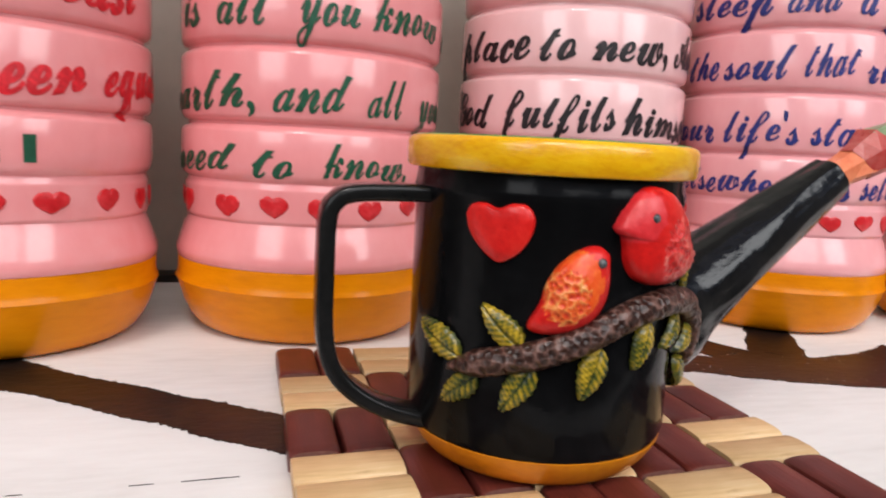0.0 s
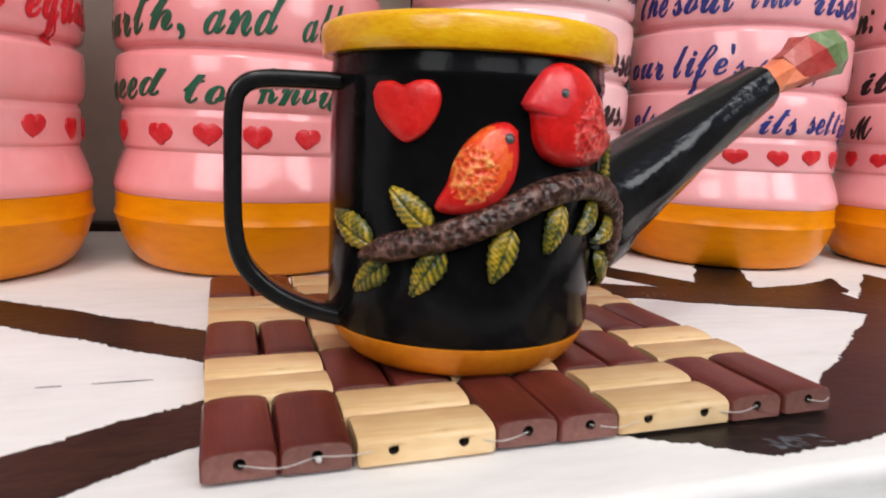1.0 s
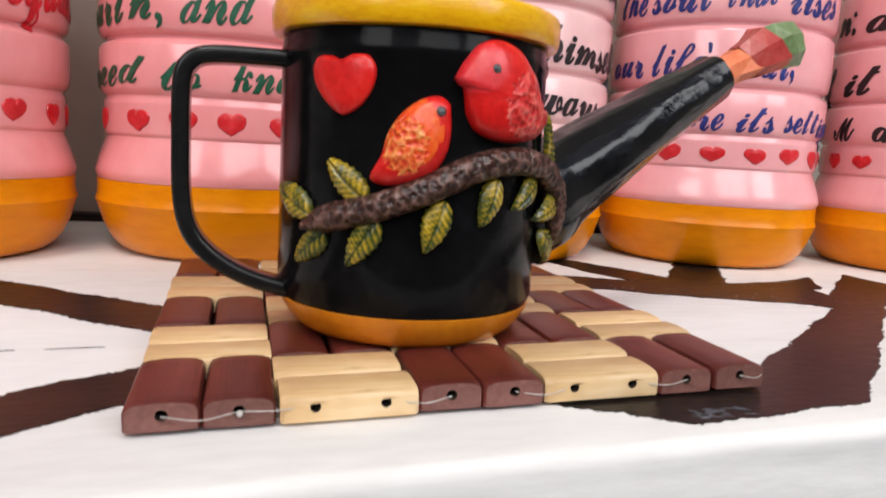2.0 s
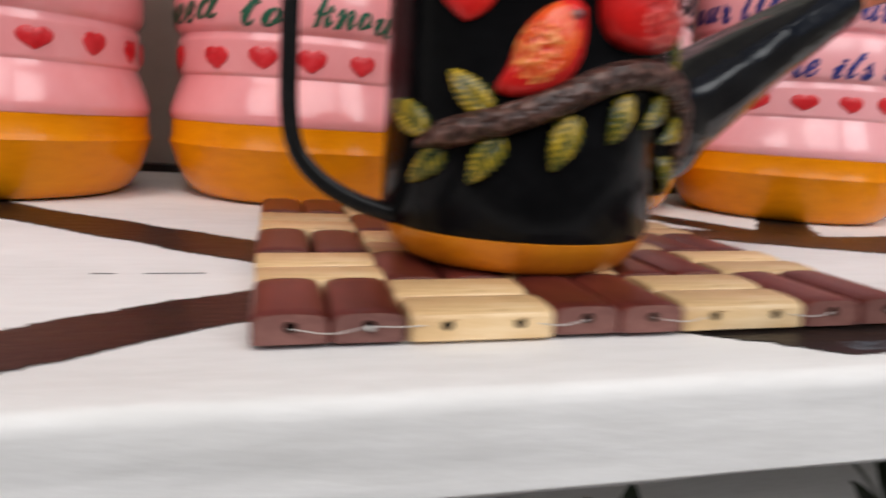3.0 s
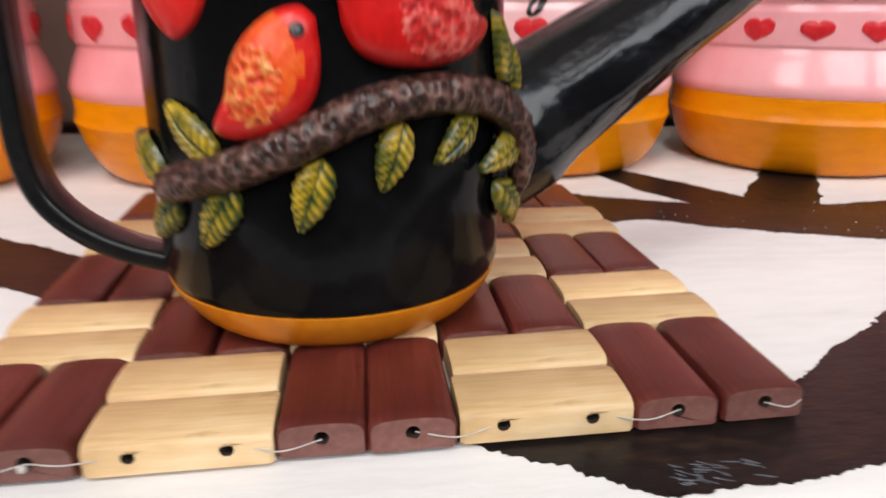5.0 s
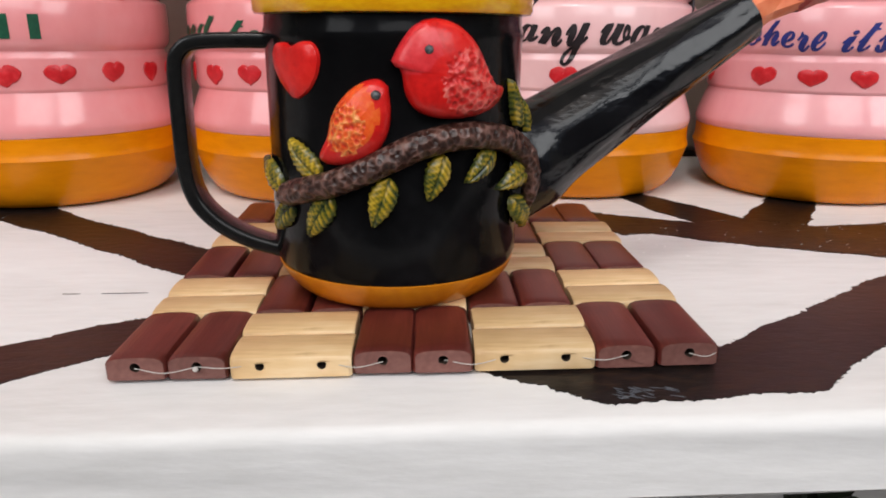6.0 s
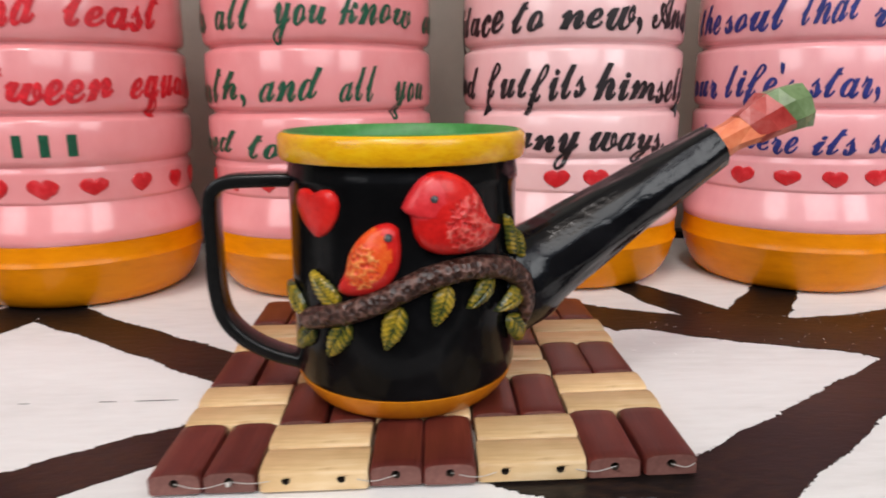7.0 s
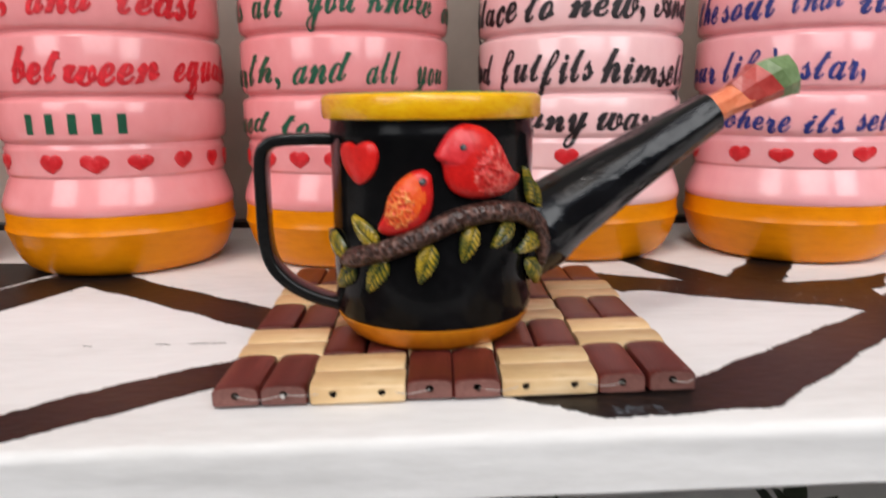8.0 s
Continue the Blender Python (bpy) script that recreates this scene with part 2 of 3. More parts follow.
def sweep(line, section, up=None, closed_ends=True, scale=None):
    """A closed section (u, v) carried along a line; u lies along up x tangent, v along up."""
    bm = bmesh.new()
    rings = []
    for i, p in enumerate(line):
        t = (line[min(i + 1, len(line) - 1)] - line[max(i - 1, 0)]).normalized()
        w = Vector(up) if up else Vector((0, 0, 1))
        u = w.cross(t).normalized()
        v = t.cross(u)
        k = scale[i] if scale else 1
        rings.append([bm.verts.new(p + u * a * k + v * b * k) for a, b in section])
    n = len(section)
    for a, b in zip(rings, rings[1:]):
        for i in range(n):
            bm.faces.new((a[i], a[(i + 1) % n], b[(i + 1) % n], b[i]))
    if closed_ends:
        bm.faces.new(rings[0])
        bm.faces.new(rings[-1][::-1])
    return bm


def circle(r, n=12):
    return [(r * math.cos(2 * math.pi * i / n), r * math.sin(2 * math.pi * i / n)) for i in range(n)]


def rounded(w, h, r, n=3):
    out = []
    for cx, cy, a0 in ((w / 2 - r, h / 2 - r, 0), (-w / 2 + r, h / 2 - r, 90), (-w / 2 + r, -h / 2 + r, 180), (w / 2 - r, -h / 2 + r, 270)):
        out += [(cx + r * math.cos(radians(a0 + 90 * i / n)), cy + r * math.sin(radians(a0 + 90 * i / n))) for i in range(n + 1)]
    return out


def box(x0, x1, y0, y1, z0, z1, bevel=0.0, segments=2):
    bm = bmesh.new()
    bmesh.ops.create_cube(bm, size=1)
    for v in bm.verts:
        v.co = Vector(((x0 + x1) / 2 + v.co.x * (x1 - x0), (y0 + y1) / 2 + v.co.y * (y1 - y0), (z0 + z1) / 2 + v.co.z * (z1 - z0)))
    if bevel:
        bmesh.ops.bevel(bm, geom=bm.edges[:], offset=bevel, segments=segments, profile=0.5, affect="EDGES")
    return bm


# ---- the room ----
def room():
    new_wall = lambda name, b, mat, label: tagged(new(name, mesh_of(name, b, mat)), label, "wall", kind="structure")
    new_wall("wall_back", box(-2.6, 2.6, 0.262, 0.36, -0.9, 1.50), M_WALL, "grey-brown plastered wall behind the shelf")
    new_wall("wall_left", box(-2.7, -2.6, -1.9, 0.36, -0.9, 1.50), M_CREAM, "cream plastered side wall of the veranda")
    new_wall("wall_right", box(2.6, 2.7, -1.9, 0.36, -0.9, 1.50), M_CREAM, "cream plastered side wall of the veranda")
    # unseen low wall, added to hide the bright horizon from the black enamel
    new_wall("front_blocker", box(-2.6, 2.6, -1.9, -1.8, -0.9, 0.42), M_BLOCKER, "unseen dark front wall added to darken reflections")
    new_wall("wall_panel", box(-2.6, -0.235, 0.2562, 0.2618, -0.9, 1.50), M_PANEL, "pale cream painted board on the wall")
    tagged(new("floor", mesh_of("floor", box(-2.7, 2.7, -1.9, 0.36, -1.0, -0.9), M_FLOOR)), "grey cement floor of the veranda", "floor", kind="structure")
    # the ceiling is out of view, added to cut off skylight from overhead
    tagged(new("ceiling", mesh_of("ceiling", box(-2.7, 2.7, -0.50, 0.36, 1.50, 1.60), M_CREAM)), "unseen cream ceiling added to block the sky", "ceiling", kind="structure")
    tagged(new("ground", mesh_of("ground", box(-900, 900, -900, 900, -1.3, -1.02), M_FLOOR)), "grey ground round the veranda", "ground", kind="structure")


room()


# ---- shelf of painted planks ----
def shelf_z(x, y):
    """The planks have warped: the front drops a little towards one end."""
    k = max(0.0, min(1.0, (0.085 - y) / 0.14))
    return k * k * (3 - 2 * k) * 0.026 * (max(-0.2, min(0.12, x)) - 0.06)


def jagged(points, amp=0.0007, step=0.0008, seed=0):
    """A polygon whose edges waver like hand-painted ones, with bristle marks."""
    rnd = random.Random(seed)
    out = []
    for (x0, y0), (x1, y1) in zip(points, points[1:] + points[:1]):
        length = math.hypot(x1 - x0, y1 - y0)
        n = max(1, int(length / step))
        nx, ny = -(y1 - y0) / length, (x1 - x0) / length
        for i in range(n):
            k = i / n
            d = 0 if i == 0 else rnd.uniform(-amp, amp) * (1.6 if rnd.random() < 0.12 else 0.7) + amp * math.sin(k * length * 160 + seed) * math.sin(math.pi * k)
            out.append((x0 + (x1 - x0) * k + nx * d, y0 + (y1 - y0) * k + ny * d))
    return out


def stripe(points, parent, seed, mat_=None, name="painted_stripe", label="dark brown brush-painted stripe", lift=0.0003, amp=0.0007):
    bm = bmesh.new()
    pts = jagged([(x / 1000, y / 1000) for x, y in points], seed=seed, amp=amp)
    top = [bm.verts.new((x, y, shelf_z(x, y) + lift)) for x, y in pts]
    low = [bm.verts.new((x, y, shelf_z(x, y) - 0.0005)) for x, y in pts]
    bm.faces.new(top)
    for i in range(len(top)):
        j = (i + 1) % len(top)
        bm.faces.new((top[i], top[j], low[j], low[i]))
    bmesh.ops.triangulate(bm, faces=bm.faces[:])
    rnd = random.Random(seed + 40)
    for (x0, y0), (x1, y1) in zip(pts, pts[1:]):
        if amp > 0.0003 and rnd.random() < 0.55:
            length, width = rnd.uniform(0.0004, 0.0017), rnd.uniform(0.0001, 0.00025)
            lean = math.atan2(y1 - y0, x1 - x0) + rnd.choice((-1, 1)) * rnd.uniform(0.3, 0.8)
            ux, uy = math.cos(lean), math.sin(lean)
            rim = [(x0 - uy * width, y0 + ux * width), (x0 + uy * width, y0 - ux * width), (x0 + ux * length, y0 + uy * length)]
            bm.faces.new([bm.verts.new((x, y, shelf_z(x, y) + lift + 0.00004)) for x, y in rim])
    return part(name, bm, mat_ or M_STRIPE, parent, label, smooth=False)


def plank(x0, x1, y0, y1, parent):
    """The board: a fine mesh on top and front, uneven from the saw and the brush."""
    nx, sec = 220, []
    t, r = 0.0200, 0.0034
    for i in range(5):
        a = radians(180 - 90 * i / 4)
        sec.append((y0 + r + r * math.cos(a), -r + r * math.sin(a)))
    for i in range(1, 40):
        sec.append((y0 + r + (y1 - y0 - 2 * r) * i / 40, 0))
    for i in range(5):
        a = radians(90 - 90 * i / 4)
        sec.append((y1 - r + r * math.cos(a), -r + r * math.sin(a)))
    sec += [(y1, -t), (y0 + 0.0015, -t), (y0, -t + 0.0015)] + [(y0, -t + (t - r) * k / 8) for k in range(1, 8)]
    bm = bmesh.new()
    rings = []
    for i in range(nx + 1):
        x = x0 + (x1 - x0) * i / nx
        ring = []
        for y, z in sec:
            d = 0.0
            if y < y0 + 0.004:
                d = 0.0007 * noise.noise((x * 8, 3, z * 140)) + 0.0003 * noise.noise((x * 30, 9, z * 400))
            ring.append(bm.verts.new((x, y + d, z + shelf_z(x, y) + (d * 1.2 if z < -t + 0.001 else 0))))
        rings.append(ring)
    n = len(sec)
    for a, b in zip(rings, rings[1:]):
        for i in range(n):
            bm.faces.new((a[i], a[(i + 1) % n], b[(i + 1) % n], b[i]))
    bm.faces.new(rings[0])
    bm.faces.new(rings[-1][::-1])
    return part("plank", bm, M_WHITE, parent)


def marks(parent, name, label, material, count, xs, ys, seed, lengths, widths, heading):
    """Many little strokes lying on the painted board, in one mesh."""
    rnd = random.Random(seed)
    bm = bmesh.new()
    for _ in range(count):
        x, y = rnd.uniform(*xs), rnd.uniform(*ys)
        half, w, a = rnd.uniform(*lengths) / 2, rnd.uniform(*widths), heading + rnd.uniform(-0.3, 0.3)
        ux, uy = math.cos(a), math.sin(a)
        rim = [(x - ux * half, y - uy * half), (x + uy * w, y - ux * w), (x + ux * half, y + uy * half), (x - uy * w, y + ux * w)]
        low = [bm.verts.new((px, py, shelf_z(px, py) + 0.00025)) for px, py in rim]
        top = [bm.verts.new((px, py, shelf_z(px, py) + 0.00042)) for px, py in rim]
        bm.faces.new(top)
        for i in range(4):
            bm.faces.new((low[i], low[(i + 1) % 4], top[(i + 1) % 4], top[i]))
    return tagged(part(name, bm, material, parent, label, smooth=False), label, kind="stuff")


def shelf():
    s = thing("shelf", pose(0, 0, 0), "white painted plank shelf with dark brown brushed stripes", "shelf")
    board = plank(-0.75, 0.75, -0.0985, 0.245, s)
    for k, pts in enumerate([
        [(-40, -6), (-75, -29), (-114, -50), (-131, -63), (-142, -73), (-166, -93), (-139, -97), (-122, -86), (-88, -62), (-76, -55), (-40, -38)],
        [(-40, 7), (-76, 27), (-150, 75), (-167, 90), (-176, 110), (-190, 110), (-182, 70), (-142, 45), (-76, -1), (-40, -21)],
        [(-200, 112), (-207, 95), (-222, 66), (-236, 36), (-264, -18), (-243, -17), (-209, 24), (-183, 70), (-188, 110)],
        [(-224, 68), (-212, 95), (-215, 125), (-330, 125), (-331, -9), (-264, -8), (-237, 37)],
        [(10, -67), (17, -73), (43, -90), (61, -90), (95, -87), (130, -58), (165, -27), (216, 17), (263, 49), (262, 85), (202, 33), (178, 7), (128, -30), (79, -64), (50, -52)],
        [(70, 72), (84, 46), (97, 48), (114, 37), (131, 29), (153, 21), (172, 14), (178, 7), (181, -1), (199, 26), (186, 34), (182, 37), (212, 48), (231, 77), (204, 65), (185, 62), (168, 60), (146, 74), (122, 66), (92, 78), (77, 88)],
        [(122, 66), (146, 74), (130, 101), (121, 115), (113, 129), (98, 125), (104, 108), (110, 87)],
        [(146, 74), (156, 89), (171, 107), (180, 121), (206, 119), (190, 95), (178, 76), (168, 60)],
    ]):
        stripe(pts, board, k + 1)
    rnd = random.Random(3)
    for x0, x1 in ((-116, -110), (-103, -88), (-145, -141)):
        y = -14 - 0.02 * x0
        stripe([(x0, y), (x1, y - 0.1), (x1, y), ((x0 + x1) / 2, y + rnd.uniform(0.1, 0.25)), (x0, y + 0.06)], board, int(x0), M_STRIPE, "crack", "fine dark crack in the paint", 0.0002, 0.00006)
    # thin pale strokes draw the stripe's gloss near the mat's front edge
    marks(board, "gloss_streaks", "thin pale grey gloss painted on the dark stripe", M_GLOSS, 34, (0.047, 0.061), (-0.0885, -0.0835), 4, (0.001, 0.0034), (0.00004, 0.00013), -0.45)
    marks(board, "paint_specks", "small white specks on the dark stripes", M_WHITE, 50, (0.085, 0.205), (0.016, 0.064), 5, (0.0004, 0.0010), (0.00005, 0.00015), 0.3)
    # a dark strip fills the gap between the board and the wall
    part("back_strip", box(-0.75, 0.75, 0.2452, 0.2615, -0.02, 0.004, 0.001), M_STRIPE, s, "dark brown strip along the wall")
    for x in (-0.6, 0.6):
        part("bracket", box(x - 0.012, x + 0.012, -0.04, 0.2615, -0.06, -0.0275, 0.002), M_STRIPE, s)
    return s


shelf()


# ---- painted jars ----
JAR_R = 0.060


def jar_profile():
    """Outer wall of the body from the base up: bulge, narrow heart band, then bands parted by rings."""
    p = [(0.0612, 0.0335), (0.0621, 0.0355), (0.0620, 0.0375), (0.0612, 0.0405), (0.0597, 0.0450), (0.0582, 0.0492), (0.0573, 0.0512), (0.0570, 0.0525), (0.0578, 0.0535), (0.0580, 0.0545),
         (0.0581, 0.0660), (0.0582, 0.0675), (0.0573, 0.0690), (0.0573, 0.0700), (0.0588, 0.0716), (0.0596, 0.0735)]
    z = 0.0735
    for top in (0.094, 0.1255, 0.157, 0.188):
        p += [(0.0600, z + 0.004), (0.0600, top - 0.004), (0.0593, top - 0.0024), (0.0569, top - 0.0008), (0.0569, top + 0.0004), (0.0588, top + 0.0014), (0.0597, top + 0.0032)]
        z = top + 0.0034
    p += [(0.0596, 0.196), (0.0570, 0.206), (0.0500, 0.216), (0.0470, 0.219), (0.0468, 0.236), (0.0455, 0.238), (0.0, 0.2385)]
    return p


def wall_radius(z):
    pr = jar_profile()
    for (r0, z0), (r1, z1) in zip(pr, pr[1:]):
        if z0 <= z <= z1 and z1 > z0:
            return r0 + (r1 - r0) * (z - z0) / (z1 - z0)
    return JAR_R


def on_wall(a, z, lift):
    r = wall_radius(z) + lift
    return Vector((r * math.cos(a), r * math.sin(a), z))


def heart_points(n=28):
    out = []
    for i in range(n):
        t = 2 * math.pi * i / n
        x, y = math.sin(t) ** 3, (13 * math.cos(t) - 3.2 * math.cos(2 * t) - 1.6 * math.cos(3 * t) - 0.6 * math.cos(4 * t)) / 16
        if y < 0:
            x, y = x * (1 - 0.30 * y) + 0.16 * y * y * math.copysign(1, math.sin(t)) * (abs(x) > 0.02), y * 0.86
        out.append((x, y))
    return out


def painted_heart(jar, deg, rnd):
    bm = bmesh.new()
    w, h, lean = 0.0066 * rnd.uniform(0.85, 1.12), 0.0060 * rnd.uniform(0.85, 1.12), rnd.uniform(-0.15, 0.15)
    zc, a0 = 0.0604 + rnd.uniform(-0.0006, 0.0006), radians(deg)
    outline = [(x * w + lean * y * h + rnd.uniform(-1, 1) * 0.0002, y * h + rnd.uniform(-1, 1) * 0.0002) for x, y in heart_points()]
    rings = []
    for k, lift in ((1.0, 0.0001), (0.93, 0.0006), (0.6, 0.0009), (0.25, 0.001)):
        rings.append([bm.verts.new(on_wall(a0 + x * k / JAR_R, zc + y * k, lift)) for x, y in outline])
    for a, b in zip(rings, rings[1:]):
        for i in range(len(a)):
            bm.faces.new((a[i], a[(i + 1) % len(a)], b[(i + 1) % len(a)], b[i]))
    bm.faces.new(rings[-1])
    part("painted_heart", bm, M_HEART, jar)


def script(text):
    """The same words in the built-in font's handwritten letters."""
    return "".join(chr(0x1D4EA + ord(c) - 97) if "a" <= c <= "z" else chr(0x1D4D0 + ord(c) - 65) if "A" <= c <= "Z" else c for c in text)


def text_mesh(text):
    cu = bpy.data.curves.new("lettering", "FONT")
    cu.body, cu.size, cu.resolution_u = script(text), 1.0, 2
    cu.space_character = 0.94
    ob = bpy.data.objects.new("lettering", cu)
    scene.collection.objects.link(ob)
    me = bpy.data.meshes.new_from_object(ob.evaluated_get(bpy.context.evaluated_depsgraph_get()))
    bpy.data.objects.remove(ob)
    bpy.data.curves.remove(cu)
    return me


def lettering(jar, ink, z, size, words, seed, bold=0.008):
    """A brushed line round the jar: words, each from one angle to another, in degrees; a broad brush goes over its strokes again."""
    rnd = random.Random(seed)
    for text, a0, a1 in words:
        me = text_mesh(text)
        bm = bmesh.new()
        for _ in range(4):
            bm.from_mesh(me)
        n = len(bm.verts) // 4
        bm.verts.ensure_lookup_table()
        for i, v in enumerate(bm.verts):
            dx, dy = ((-1, -0.6), (1, -0.4), (-0.4, 1), (0.7, 0.6))[i // n]
            v.co.x, v.co.y, v.co.z = v.co.x + dx * bold, v.co.y + dy * bold, (i // n) * 0.00004
        bmesh.ops.subdivide_edges(bm, edges=[e for e in bm.edges if e.calc_length() > 0.12], cuts=2)
        x0, x1 = min(v.co.x for v in bm.verts), max(v.co.x for v in bm.verts)
        k, ph, rise = radians(a1 - a0) / (x1 - x0), rnd.uniform(0, 6), rnd.uniform(-0.05, 0.05)
        for v in bm.verts:
            x, y = v.co.x, v.co.y
            y = y * 1.22 if y < 0.31 else 0.378 + (y - 0.31) * 0.92
            w = 0.04 * math.sin(x * 2.4 + ph) + 0.02 * math.sin(x * 6.1 + ph) + rise
            a = radians(a0) + (x - x0) * k + 0.0025 * math.sin(y * 7 + ph) + 0.0010 * math.sin(y * 17 + x * 9)
            v.co = on_wall(a, z + ((y - 0.29) * (1 + 0.10 * math.sin(x * 3.3 + ph)) + w) * size * 1.18, 0.00035 + v.co.z)
        part("lettering", bm, M_INK[ink], jar, ink + " hand-lettered word", smooth=False)


def bars(jar, ink, spans, z, h):
    """Short plain bars round the jar in place of writing."""
    for a0, a1 in spans:
        bm = bmesh.new()
        n = 5
        low = [bm.verts.new(on_wall(radians(a0 + (a1 - a0) * i / n), z - h / 2, 0.00035)) for i in range(n + 1)]
        top = [bm.verts.new(on_wall(radians(a0 + (a1 - a0) * i / n), z + h / 2, 0.00035)) for i in range(n + 1)]
        for i in range(n):
            bm.faces.new((low[i], low[i + 1], top[i + 1], top[i]))
        part("lettering_bar", bm, M_INK[ink], jar, ink + " painted bar")


def jar(x, y, label, wall, first_heart, step, seed):
    j = thing("painted_jar", pose(x, y, 0.0006), label, "jar", "row of painted jars")
    body = part("body", lathe(jar_profile(), 128), wall, j, "ringed body")
    base = [(0.0, 0.0005), (0.046, 0.0), (0.0495, 0.0006), (0.0530, 0.0030), (0.0560, 0.0070), (0.0588, 0.0130), (0.0606, 0.0190), (0.0616, 0.0222), (0.0622, 0.0235), (0.0617, 0.0250),
            (0.0612, 0.0262), (0.0612, 0.0330), (0.0606, 0.0337), (0.0, 0.0340)]
    part("base", lathe(base, 128), M_OCHRE, j, "ochre painted base")
    rnd = random.Random(seed)
    for i in range(int(360 / step)):
        painted_heart(body, first_heart + i * step + rnd.uniform(-1.2, 1.2), rnd)
    return body


j = jar(-0.187, 0.137, "pink ringed plastic jar with red hand lettering on an ochre base", M_PINK, -100, 21.6, 11)
lettering(j, "red", 0.1405, 0.0205, [("ld,", -148.5, -113.3), ("and", -102.4, -69.4), ("least", -62.2, -17.0)], 1, bold=0.019)
lettering(j, "red", 0.1080, 0.0210, [("all", -148.4, -124.6), ("between", -115.5, -45.3), ("equals", -38.2, 12.0)], 2, bold=0.019)
bars(j, "green", [(-110.5, -106.5), (-99.5, -95.5), (-88.5, -84.5), (-77.5, -73.5), (-66.5, -62.5)], 0.0800, 0.0100)
bars(j, "red", [(-110, -92), (-84, -66), (-58, -36)], 0.1690, 0.008)

j = jar(-0.056, 0.150, "pink ringed plastic jar with green hand lettering on an ochre base", M_PINK, -131.4, 20.6, 12)
lettering(j, "green", 0.1400, 0.0195, [("is", -161, -146), ("all", -135.8, -111.6), ("you", -102.2, -78.1), ("know", -72.8, -33.1), ("on", -22.0, -4.0)], 4)
lettering(j, "green", 0.1050, 0.0195, [("earth,", -173.6, -117.5), ("and", -110.5, -80.5), ("all", -73.8, -55.4), ("you", -46.9, -22.4)], 5)
lettering(j, "green", 0.0785, 0.0170, [("need", -172.0, -125.6), ("to", -118.5, -102.0), ("know.", -91.0, -52.8)], 6)
bars(j, "green", [(-75, -66), (-62, -50), (-45, -30)], 0.1690, 0.008)

j = jar(0.083, 0.160, "pale pink ringed jar with black lettering on an ochre base", M_PALE, -105.8, 19.4, 13)
lettering(j, "black", 0.1395, 0.0205, [("place", -186.9, -134.6), ("to", -130.1, -113.8), ("new,", -107.0, -67.4), ("And", -62.1, -26.0)], 7, bold=0.015)
lettering(j, "black", 0.1060, 0.0210, [("God", -186.8, -153.0), ("fulfils", -148.8, -93.8), ("himself", -90.6, -22.0)], 8, bold=0.015)
lettering(j, "black", 0.0800, 0.0185, [("in", -166, -152), ("many", -144.0, -95.7), ("ways.", -91.6, -47.0)], 9, bold=0.015)
bars(j, "black", [(-150, -136), (-128, -112), (-104, -80), (-72, -58)], 0.1720, 0.008)

j = jar(0.213, 0.147, "pink ringed plastic jar with blue hand lettering on an ochre base", M_SHEENPINK, -144.7, 21.2, 14)
lettering(j, "blue", 0.1700, 0.0195, [("sleep", -186.7, -140.8), ("and", -134.6, -109.1), ("a", -103, -94), ("f", -87, -80)], 13, bold=0.011)
lettering(j, "blue", 0.1390, 0.0195, [("the", -186.3, -164.5), ("soul", -161.7, -128.7), ("that", -124.0, -99.7), ("rises", -94.9, -60.0)], 10, bold=0.011)
lettering(j, "blue", 0.1060, 0.0195, [("our", -190.0, -163.3), ("life's", -158.2, -123.1), ("star,", -117.9, -88.0)], 11, bold=0.011)
lettering(j, "blue", 0.0785, 0.0165, [("elsewhere", -183.4, -120.0), ("its", -114.0, -95.2), ("setting", -89.9, -42.0)], 12, bold=0.011)

jar(-0.3330, 0.128, "pink ringed plastic jar on an ochre base beside the cream board", M_PINK, -100, 21.6, 16)

j = jar(0.344, 0.114, "pink ringed plastic jar with thick black hand lettering", M_SHEENPINK, -194, 21.4, 15)
lettering(j, "black", 0.1390, 0.0200, [("n:", -202, -187), ("a", -180, -164)], 14, bold=0.019)
lettering(j, "black", 0.1060, 0.0200, [("if", -213, -199), ("it", -190, -168)], 15, bold=0.019)
lettering(j, "black", 0.0785, 0.0180, [("M", -194, -178), ("a", -168, -158)], 16, bold=0.019)


# ---- woven slat mat ----
CELL, SLAT, THICK = 0.030, 0.0146, 0.0063


def hole_ring(bm, corners, centre, ux, uz, inward, r, depth, n=12):
    """Fills the polygon (corner verts, in turn) round a drilled hole, and lines the hole."""
    ang = lambda p: math.atan2((p - centre).dot(uz), (p - centre).dot(ux))
    corners = sorted(corners, key=lambda v: ang(v.co))
    rim = [bm.verts.new(centre + ux * r * math.cos(a) + uz * r * math.sin(a)) for a in (-math.pi + 2 * math.pi * i / n for i in range(n))]
    deep = [bm.verts.new(v.co + inward * depth) for v in rim]
    both = sorted([(ang(v.co), 0, v) for v in corners] + [(ang(v.co), 1, v) for v in rim], key=lambda q: q[0])
    last_c = [v for a, k, v in both if k == 0][-1]
    last_r = [v for a, k, v in both if k == 1][-1]
    for a, k, v in both:
        if k == 0:
            bm.faces.new((last_c, v, last_r))
            last_c = v
        else:
            bm.faces.new((last_r, last_c, v))
            last_r = v
    for i in range(n):
        j = (i + 1) % n
        f = bm.faces.new((rim[i], rim[j], deep[j], deep[i]))
        f.material_index = 1
    f = bm.faces.new(deep)
    f.material_index = 1


